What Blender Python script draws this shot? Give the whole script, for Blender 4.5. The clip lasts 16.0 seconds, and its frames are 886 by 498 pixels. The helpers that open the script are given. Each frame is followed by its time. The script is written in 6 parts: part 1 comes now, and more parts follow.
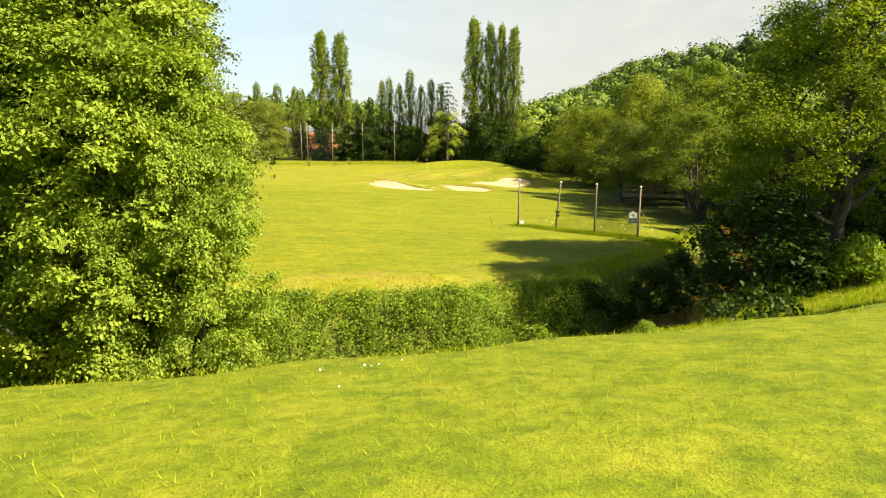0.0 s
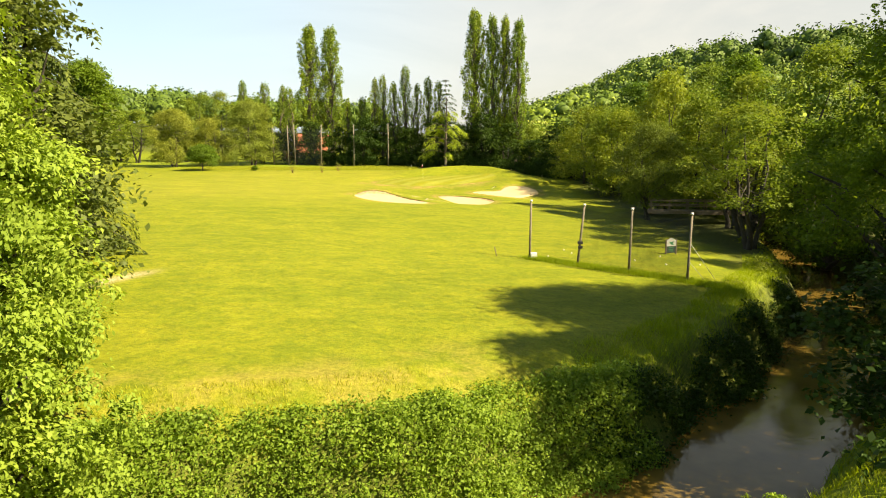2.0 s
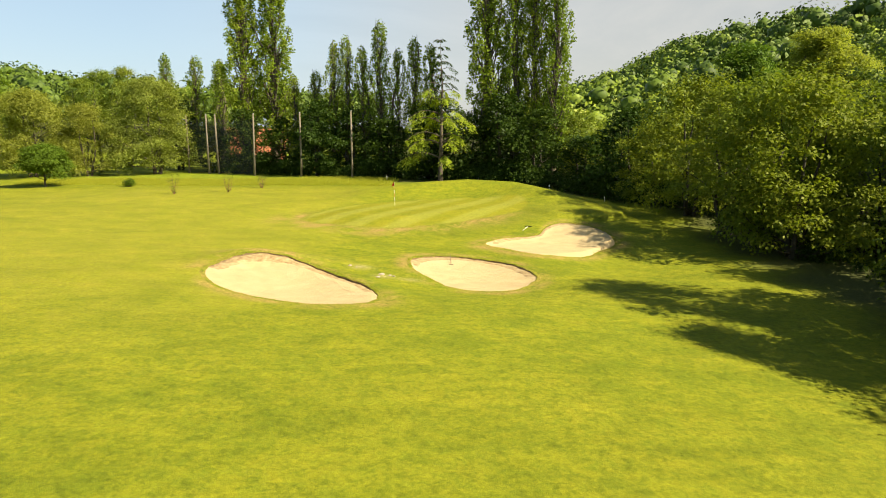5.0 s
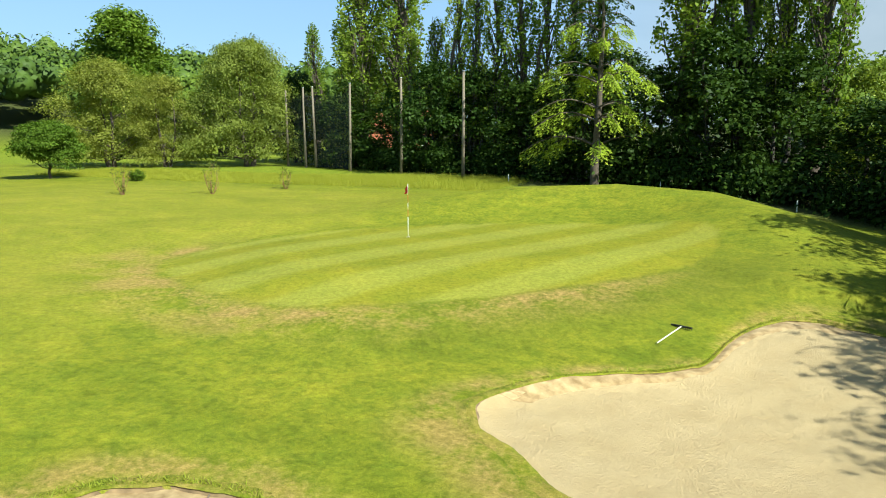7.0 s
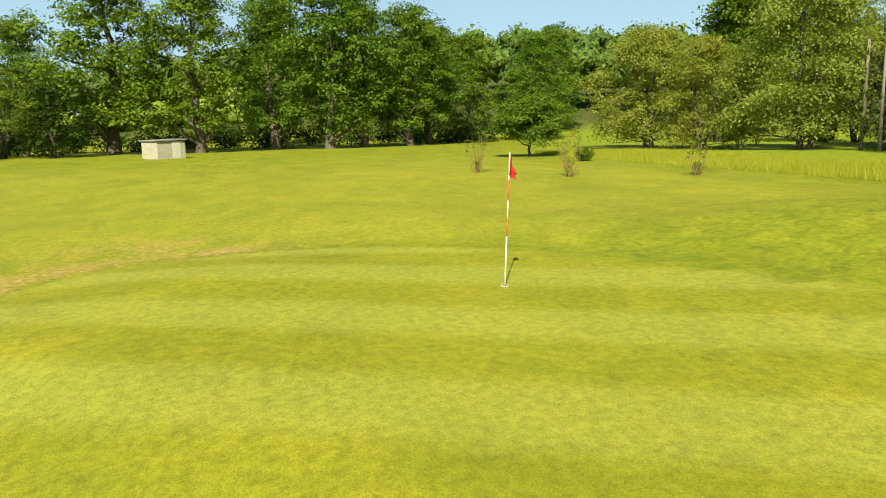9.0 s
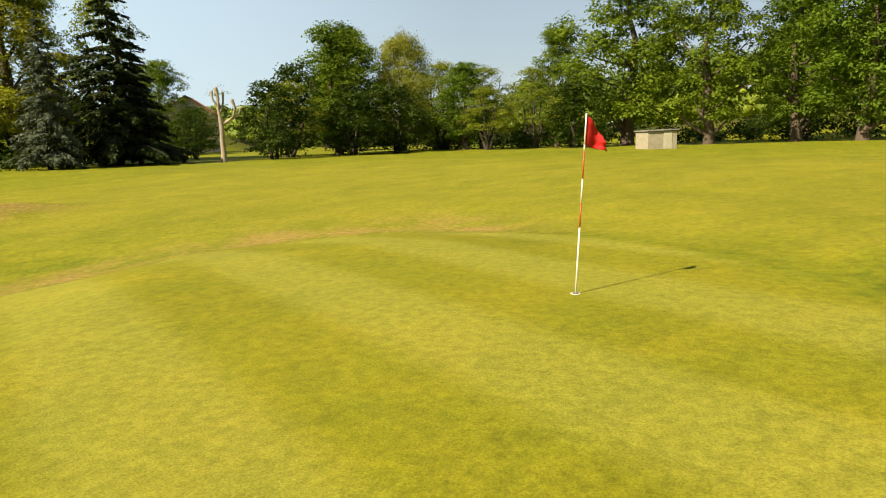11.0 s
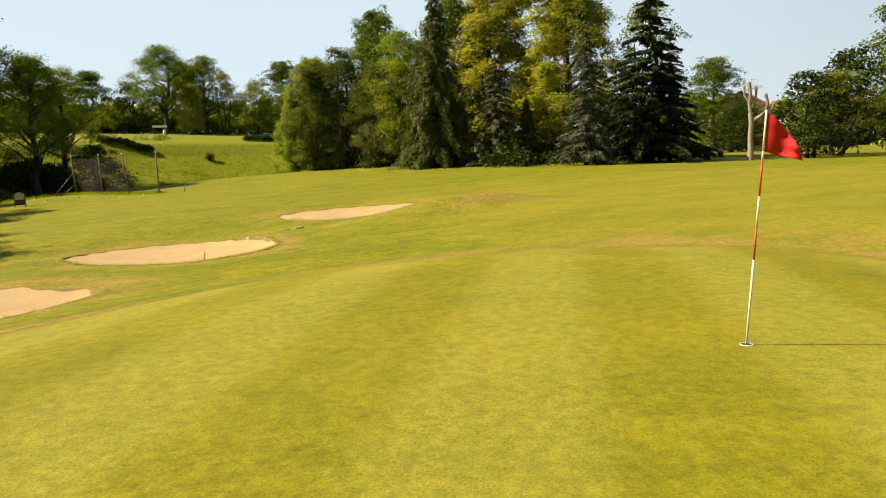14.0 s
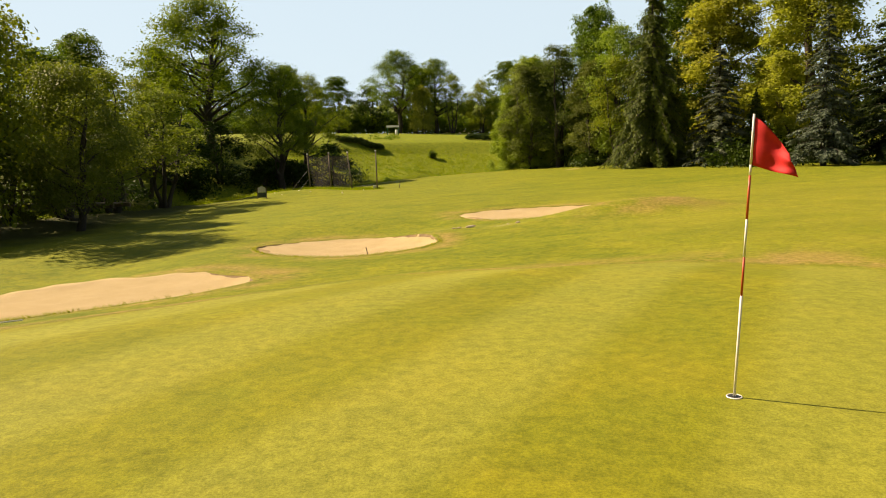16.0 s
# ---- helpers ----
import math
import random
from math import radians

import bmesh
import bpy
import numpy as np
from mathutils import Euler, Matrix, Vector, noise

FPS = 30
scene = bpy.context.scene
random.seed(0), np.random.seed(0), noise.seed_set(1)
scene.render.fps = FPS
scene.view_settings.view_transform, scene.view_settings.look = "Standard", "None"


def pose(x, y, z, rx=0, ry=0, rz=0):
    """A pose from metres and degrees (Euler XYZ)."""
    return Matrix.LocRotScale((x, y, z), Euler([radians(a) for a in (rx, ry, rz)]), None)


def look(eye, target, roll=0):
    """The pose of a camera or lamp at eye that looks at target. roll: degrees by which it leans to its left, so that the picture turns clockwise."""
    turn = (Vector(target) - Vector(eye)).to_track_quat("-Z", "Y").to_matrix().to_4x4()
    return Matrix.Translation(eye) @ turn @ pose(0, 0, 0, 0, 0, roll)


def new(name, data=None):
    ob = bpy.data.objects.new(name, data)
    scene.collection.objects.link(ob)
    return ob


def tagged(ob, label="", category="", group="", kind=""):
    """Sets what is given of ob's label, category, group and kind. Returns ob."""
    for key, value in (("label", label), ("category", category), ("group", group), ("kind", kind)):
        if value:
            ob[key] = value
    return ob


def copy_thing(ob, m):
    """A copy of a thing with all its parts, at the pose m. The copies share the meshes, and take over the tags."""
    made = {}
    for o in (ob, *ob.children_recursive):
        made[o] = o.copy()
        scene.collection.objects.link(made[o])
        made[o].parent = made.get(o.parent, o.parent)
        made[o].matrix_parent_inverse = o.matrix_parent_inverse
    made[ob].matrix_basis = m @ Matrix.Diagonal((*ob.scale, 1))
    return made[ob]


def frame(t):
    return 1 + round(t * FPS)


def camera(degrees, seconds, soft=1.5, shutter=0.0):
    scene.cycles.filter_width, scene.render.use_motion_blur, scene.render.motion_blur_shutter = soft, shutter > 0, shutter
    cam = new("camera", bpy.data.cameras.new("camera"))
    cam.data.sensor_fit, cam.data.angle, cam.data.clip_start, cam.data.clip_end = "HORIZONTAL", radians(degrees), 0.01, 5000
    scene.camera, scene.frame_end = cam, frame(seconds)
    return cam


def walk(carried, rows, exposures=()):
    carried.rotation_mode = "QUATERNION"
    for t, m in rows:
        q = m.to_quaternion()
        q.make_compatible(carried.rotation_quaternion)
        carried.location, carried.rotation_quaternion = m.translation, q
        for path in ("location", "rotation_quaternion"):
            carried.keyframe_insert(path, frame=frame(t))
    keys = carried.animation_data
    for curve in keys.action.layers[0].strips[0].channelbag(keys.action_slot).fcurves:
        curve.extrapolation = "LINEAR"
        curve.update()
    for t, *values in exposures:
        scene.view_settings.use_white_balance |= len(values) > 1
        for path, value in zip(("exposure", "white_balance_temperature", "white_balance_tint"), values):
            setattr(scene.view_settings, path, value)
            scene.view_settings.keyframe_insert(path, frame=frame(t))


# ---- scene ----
cam = camera(64.4, 16.0, soft=1.05)
PATH = [
    (0, (2.22, -130.694, 6.771), (2.23, -128.72, 6.448), -0.0),
    (0.5, (2.276, -128.679, 6.935), (2.286, -126.705, 6.612), 0.0),
    (1, (2.433, -125.992, 7.121), (2.444, -124.018, 6.795), -0.0),
    (1.5, (2.596, -122.308, 7.287), (2.608, -120.335, 6.96), 0.0),
    (2, (2.958, -117.576, 7.476), (2.964, -115.603, 7.15), -0.1),
    (2.5, (3.147, -111.982, 7.607), (3.156, -110.01, 7.275), -0.2),
    (3.2, (3.411, -101.277, 7.737), (3.425, -99.306, 7.399), -0.0),
    (5.3, (5.587, -58.294, 6.696), (5.563, -56.323, 6.357), -0.1),
    (5.5, (6.04, -54.387, 6.327), (6.009, -52.417, 5.989), -0.0),
    (6, (7.831, -45.302, 5.405), (7.699, -43.336, 5.066), 0.1),
    (6.5, (10.323, -35.713, 4.768), (10.017, -33.765, 4.433), -0.1),
    (7, (12.129, -27.17, 4.496), (11.416, -25.331, 4.163), -0.1),
    (7.5, (13.009, -19.556, 4.144), (11.875, -17.944, 3.808), -0.3),
    (8, (12.727, -13.02, 3.597), (11.252, -11.713, 3.257), -0.7),
    (8.5, (12.006, -7.787, 3.076), (10.268, -6.857, 2.741), -0.6),
    (9, (11.05, -4.189, 2.658), (9.152, -3.656, 2.324), -1.2),
    (9.5, (10.4, -1.686, 2.36), (8.432, -1.559, 2.03), -1.2),
    (10, (9.7, 0.187, 2.187), (7.744, -0.077, 1.864), -1.4),
    (10.2, (9.419, 0.759, 2.131), (7.487, 0.35, 1.81), -1.5),
    (12.3, (7.166, 4.287, 1.962), (5.893, 2.772, 1.67), -1.8),
    (12.5, (6.862, 4.446, 1.957), (5.678, 2.86, 1.669), -1.9),
    (13, (6.196, 4.844, 1.96), (5.217, 3.123, 1.678), -1.9),
    (13.5, (5.654, 5.261, 2.004), (4.855, 3.449, 1.724), -2.0),
    (14, (4.912, 5.418, 1.97), (4.285, 3.539, 1.696), -1.8),
    (14.5, (4.171, 5.542, 1.976), (3.713, 3.614, 1.706), -1.9),
    (15, (3.528, 5.576, 1.984), (3.231, 3.617, 1.716), -1.7),
    (15.5, (2.919, 5.65, 2.016), (2.781, 3.672, 1.753), -1.7),
    (16, (2.323, 5.516, 2.012), (2.327, 3.533, 1.751), -1.7),
]
walk(cam, [(t, look(eye, target, roll)) for t, eye, target, roll in PATH],
     [(0, 1.54, 7800, 9), (1.0, 1.66, 8000, 10), (1.8, 1.62, 8000, 10), (2.8, 1.38, 7800, 10), (5.3, 1.16, 7300, 11), (6, 1.07, 6900, 8), (7, 1.08, 5700, 1), (8, 1.14, 6200, -1), (9.5, 1.03, 7300, 4), (10.2, 0.95, 7700, 9), (12.3, 0.8, 8600, 21), (16, 0.8, 8600, 21)])

# ---- light ----
SUN_DIR = Vector((0.69, -0.295, 0.66)).normalized()
world = bpy.data.worlds.new("sky")
scene.world = world
world.use_nodes = True
wn, wl = world.node_tree.nodes, world.node_tree.links
bg = wn["Background"]
sky = wn.new("ShaderNodeTexSky")
sky.sky_type = "NISHITA"
sky.sun_disc = False
sky.sun_elevation = math.asin(SUN_DIR.z)
sky.sun_rotation = math.atan2(SUN_DIR.x, SUN_DIR.y)
sky.dust_density = 0.6
sky.ozone_density = 2.0
# thin high cloud over the blue: thick towards the north-east, hazy towards the south, clear in the north-west
wtc = wn.new("ShaderNodeTexCoord")
wmap = wn.new("ShaderNodeMapping")
wmap.inputs["Scale"].default_value = (1.6, 1.6, 6.0)
wnoise = wn.new("ShaderNodeTexNoise")
wnoise.inputs["Scale"].default_value = 1.3
wnoise.inputs["Detail"].default_value = 7.0
wnoise.inputs["Roughness"].default_value = 0.6
wnoise.inputs["Distortion"].default_value = 0.6
wl.new(wtc.outputs["Generated"], wmap.inputs["Vector"])
wl.new(wmap.outputs["Vector"], wnoise.inputs["Vector"])


def sky_side(way, lo, hi):
    """0 to 1 over the sky, as it lies towards a direction."""
    dot = wn.new("ShaderNodeVectorMath")
    dot.operation = "DOT_PRODUCT"
    dot.inputs[1].default_value = way
    wl.new(wtc.outputs["Generated"], dot.inputs[0])
    span = wn.new("ShaderNodeMapRange")
    span.interpolation_type = "SMOOTHSTEP"
    span.inputs["From Min"].default_value = lo
    span.inputs["From Max"].default_value = hi
    wl.new(dot.outputs["Value"], span.inputs["Value"])
    return span.outputs["Result"]


def sky_math(op, a, b):
    m = wn.new("ShaderNodeMath")
    m.operation = op
    for i, v in enumerate((a, b)):
        if isinstance(v, (int, float)):
            m.inputs[i].default_value = v
        else:
            wl.new(v, m.inputs[i])
    return m.outputs[0]


def sky_mix(fac, a, b):
    m = wn.new("ShaderNodeMix")
    m.data_type = "RGBA"
    for key, v in (("Factor", fac), ("A", a), ("B", b)):
        if isinstance(v, tuple):
            m.inputs[key].default_value = (*v, 1)
        else:
            wl.new(v, m.inputs[key])
    return m.outputs["Result"]


north = sky_side((0.42, 0.91, 0.0), 0.62, 1.0)
south = sky_side((0.10, -0.98, 0.0), -0.35, 0.95)
wramp = wn.new("ShaderNodeValToRGB")
wramp.color_ramp.elements[0].position = 0.44
wramp.color_ramp.elements[0].color = (0.0, 0.0, 0.0, 1)
wramp.color_ramp.elements[1].position = 0.66
wramp.color_ramp.elements[1].color = (1.0, 1.0, 1.0, 1)
wl.new(wnoise.outputs["Fac"], wramp.inputs["Fac"])
puff = sky_math("MULTIPLY", wramp.outputs["Color"], sky_math("MULTIPLY", sky_math("ADD", sky_math("MULTIPLY", north, 0.5), 0.3), sky_math("SUBTRACT", 1.0, south)))
veil = sky_math("MAXIMUM", sky_math("ADD", sky_math("MULTIPLY", north, 0.3), 0.45), sky_math("MULTIPLY", south, 0.85))
clear = sky_math("SUBTRACT", 1.0, sky_math("MULTIPLY", sky_side((0.0, 0.0, 1.0), 0.22, 0.6), 0.8))
cover = sky_math("MULTIPLY", sky_math("MAXIMUM", puff, sky_math("MULTIPLY", veil, sky_math("ADD", sky_math("MULTIPLY", sky_math("MULTIPLY", wramp.outputs["Color"], north), 0.35), 0.9))), clear)
wl.new(sky_mix(cover, sky.outputs["Color"], sky_mix(south, sky_mix(north, (8.0, 11.8, 16.0), (7.1, 7.6, 8.0)), (9.3, 14.2, 18.6))), bg.inputs["Color"])
bg.inputs["Strength"].default_value = 0.042

sun_data = bpy.data.lights.new("sun", "SUN")
sun_data.energy = 5.0
sun_data.angle = radians(0.6)
sun_data.color = (1.0, 0.93, 0.78)
sun = new("sun", sun_data)
sun.matrix_basis = look(SUN_DIR * 200, (0, 0, 0))


# ---- materials ----
def material(name):
    m = bpy.data.materials.new(name)
    m.use_nodes = True
    n, l = m.node_tree.nodes, m.node_tree.links
    return m, n, l, n["Principled BSDF"]


def noise_node(n, l, scale, detail=4.0, coord="Object", rough=0.55, distort=0.0):
    tc = n.new("ShaderNodeTexCoord")
    t = n.new("ShaderNodeTexNoise")
    t.inputs["Scale"].default_value = scale
    t.inputs["Detail"].default_value = detail
    t.inputs["Roughness"].default_value = rough
    t.inputs["Distortion"].default_value = distort
    l.new(tc.outputs[coord], t.inputs["Vector"])
    return t.outputs["Fac"]


def ramp(n, l, fac, stops):
    r = n.new("ShaderNodeValToRGB")
    while len(r.color_ramp.elements) < len(stops):
        r.color_ramp.elements.new(0.5)
    for e, (p, c) in zip(r.color_ramp.elements, stops):
        e.position, e.color = p, (*c, 1) if len(c) == 3 else c
    l.new(fac, r.inputs["Fac"])
    return r.outputs["Color"]


def mixc(n, l, fac, a, b, mode="MIX"):
    m = n.new("ShaderNodeMix")
    m.data_type = "RGBA"
    m.blend_type = mode
    for key, v in (("Factor", fac), ("A", a), ("B", b)):
        if isinstance(v, (int, float)):
            m.inputs[key].default_value = v
        elif isinstance(v, tuple):
            m.inputs[key].default_value = (*v, 1)
        else:
            l.new(v, m.inputs[key])
    return m.outputs["Result"]


def maths(n, l, op, a, b=0.0):
    m = n.new("ShaderNodeMath")
    m.operation = op
    for i, v in enumerate((a, b)):
        if isinstance(v, (int, float)):
            m.inputs[i].default_value = v
        else:
            l.new(v, m.inputs[i])
    return m.outputs[0]


def bumped(n, l, bsdf, height, strength, dist):
    b = n.new("ShaderNodeBump")
    b.inputs["Strength"].default_value = strength
    b.inputs["Distance"].default_value = dist
    l.new(height, b.inputs["Height"])
    l.new(b.outputs["Normal"], bsdf.inputs["Normal"])


def leaf_material(name, dark, light, warm, glow=0.35):
    """Leaves: diffuse with light coming through, each leaf a little different."""
    m, n, l, p = material(name)
    g = n.new("ShaderNodeNewGeometry")
    col = ramp(n, l, g.outputs["Random Per Island"], [(0.0, tuple(0.55 * a + 0.45 * b for a, b in zip(dark, light))), (0.6, light), (1.0, tuple(0.6 * a + 0.4 * b for a, b in zip(warm, light)))])
    big = noise_node(n, l, 0.45, 3.0)
    col = mixc(n, l, maths(n, l, "MULTIPLY", big, 0.5), col, tuple(0.75 * c for c in dark))
    info = n.new("ShaderNodeObjectInfo")
    tint = ramp(n, l, info.outputs["Random"], [(0.0, (0.82, 0.9, 0.9)), (1.0, (1.12, 1.05, 0.95))])
    col = mixc(n, l, 1.0, col, tint, "MULTIPLY")
    l.new(col, p.inputs["Base Color"])
    p.inputs["Roughness"].default_value = 0.55
    p.inputs["Specular IOR Level"].default_value = 0.12
    tr = n.new("ShaderNodeBsdfTranslucent")
    tcol = mixc(n, l, 1.0, col, (1.25, 1.3, 0.7), "MULTIPLY")
    l.new(tcol, tr.inputs["Color"])
    mx = n.new("ShaderNodeMixShader")
    mx.inputs["Fac"].default_value = glow
    l.new(p.outputs["BSDF"], mx.inputs[1])
    l.new(tr.outputs["BSDF"], mx.inputs[2])
    l.new(mx.outputs["Shader"], n["Material Output"].inputs["Surface"])
    return m


LEAF = {
    "alder": leaf_material("leaf_alder", (0.07, 0.094, 0.021), (0.125, 0.158, 0.036), (0.2, 0.228, 0.056), 0.32),
    "fresh": leaf_material("leaf_fresh", (0.15, 0.225, 0.028), (0.265, 0.36, 0.05), (0.35, 0.43, 0.068), 0.36),
    "oak": leaf_material("leaf_oak", (0.09, 0.15, 0.012), (0.185, 0.258, 0.02), (0.245, 0.312, 0.027), 0.38),
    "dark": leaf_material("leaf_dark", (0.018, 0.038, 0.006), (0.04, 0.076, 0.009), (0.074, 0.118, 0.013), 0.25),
    "olive": leaf_material("leaf_olive", (0.165, 0.195, 0.032), (0.28, 0.305, 0.055), (0.39, 0.395, 0.085), 0.45),
    "brown": leaf_material("leaf_brown", (0.1, 0.132, 0.02), (0.16, 0.2, 0.031), (0.23, 0.258, 0.045), 0.35),
    "poplar": leaf_material("leaf_poplar", (0.12, 0.18, 0.019), (0.225, 0.3, 0.034), (0.34, 0.375, 0.055), 0.42),
    "cedar": leaf_material("leaf_cedar", (0.19, 0.26, 0.02), (0.37, 0.45, 0.035), (0.52, 0.58, 0.05), 0.3),
    "spruce": leaf_material("leaf_spruce", (0.036, 0.06, 0.012), (0.108, 0.152, 0.027), (0.22, 0.25, 0.045), 0.25),
    "fir": leaf_material("leaf_fir", (0.014, 0.026, 0.009), (0.034, 0.055, 0.014), (0.075, 0.102, 0.024), 0.15),
    "plane": leaf_material("leaf_plane", (0.06, 0.115, 0.012), (0.13, 0.208, 0.02), (0.195, 0.272, 0.03), 0.34),
    "blue": leaf_material("leaf_blue", (0.048, 0.068, 0.044), (0.118, 0.15, 0.098), (0.2, 0.238, 0.165), 0.1),
    "ash": leaf_material("leaf_ash", (0.24, 0.255, 0.036), (0.37, 0.39, 0.065), (0.49, 0.48, 0.1), 0.55),
    "yellow": leaf_material("leaf_yellow", (0.115, 0.165, 0.017), (0.19, 0.24, 0.027), (0.28, 0.305, 0.038), 0.4),
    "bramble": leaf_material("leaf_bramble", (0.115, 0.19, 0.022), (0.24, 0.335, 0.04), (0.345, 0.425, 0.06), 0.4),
    "ivy": leaf_material("leaf_ivy", (0.085, 0.13, 0.014), (0.18, 0.25, 0.025), (0.27, 0.335, 0.038), 0.5),
    "wood": leaf_material("leaf_wood", (0.112, 0.155, 0.02), (0.205, 0.258, 0.034), (0.3, 0.325, 0.05), 0.45),
    "pale": leaf_material("leaf_pale", (0.145, 0.196, 0.025), (0.290, 0.322, 0.064), (0.522, 0.504, 0.128), 0.25),
    "grass": leaf_material("blade_grass", (0.215, 0.275, 0.014), (0.34, 0.4, 0.02), (0.47, 0.48, 0.04), 0.42),
    "straw": leaf_material("blade_straw", (0.232, 0.266, 0.019), (0.392, 0.392, 0.038), (0.522, 0.462, 0.076), 0.4),
}


def wood_material():
    """Far woodland: each crown has its own green, by the tone its leaves carry."""
    m, n, l, p = material("woodland_leaves")
    a = n.new("ShaderNodeAttribute")
    a.attribute_name = "tone"
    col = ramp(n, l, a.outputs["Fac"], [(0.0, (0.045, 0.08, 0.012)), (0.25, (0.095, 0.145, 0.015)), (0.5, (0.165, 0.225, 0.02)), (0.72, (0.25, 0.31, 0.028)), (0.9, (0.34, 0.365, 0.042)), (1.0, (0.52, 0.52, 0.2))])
    g = n.new("ShaderNodeNewGeometry")
    vary = ramp(n, l, g.outputs["Random Per Island"], [(0.0, (0.68, 0.72, 0.7)), (1.0, (1.3, 1.25, 1.15))])
    col = mixc(n, l, 1.0, col, vary, "MULTIPLY")
    l.new(col, p.inputs["Base Color"])
    p.inputs["Roughness"].default_value = 0.6
    p.inputs["Specular IOR Level"].default_value = 0.2
    return m


WOODLAND = wood_material()


def bark_material(name, a, b):
    m, n, l, p = material(name)
    f = noise_node(n, l, 9.0, 6.0, rough=0.7)
    l.new(ramp(n, l, f, [(0.3, a), (0.7, b)]), p.inputs["Base Color"])
    p.inputs["Roughness"].default_value = 0.9
    bumped(n, l, p, f, 0.6, 0.03)
    return m


BARK = bark_material("bark_brown", (0.05, 0.038, 0.026), (0.13, 0.1, 0.07))
BARK_DARK = bark_material("bark_dark", (0.02, 0.017, 0.012), (0.06, 0.05, 0.035))
BARK_PALE = bark_material("bark_pale", (0.2, 0.17, 0.12), (0.4, 0.35, 0.26))
POLE = bark_material("weathered_pole", (0.11, 0.09, 0.06), (0.24, 0.2, 0.14))


def plain_material(name, a, b, scale=6.0, rough=0.7, metal=0.0, bump=0.0):
    m, n, l, p = material(name)
    f = noise_node(n, l, scale, 5.0)
    l.new(ramp(n, l, f, [(0.3, a), (0.7, b)]), p.inputs["Base Color"])
    p.inputs["Roughness"].default_value = rough
    p.inputs["Metallic"].default_value = metal
    if bump:
        bumped(n, l, p, f, bump, 0.01)
    return m


def sand_material():
    m, n, l, p = material("bunker_sand")
    f = noise_node(n, l, 1.2, 5.0)
    g = noise_node(n, l, 16.0, 6.0, rough=0.75)
    col = ramp(n, l, f, [(0.25, (0.5, 0.375, 0.18)), (0.75, (0.6, 0.465, 0.245))])
    col = mixc(n, l, maths(n, l, "MULTIPLY", g, 0.5), col, (0.33, 0.235, 0.1))
    l.new(col, p.inputs["Base Color"])
    p.inputs["Roughness"].default_value = 0.95
    bumped(n, l, p, maths(n, l, "ADD", f, maths(n, l, "MULTIPLY", g, 0.7)), 1.0, 0.1)
    return m


SAND = sand_material()


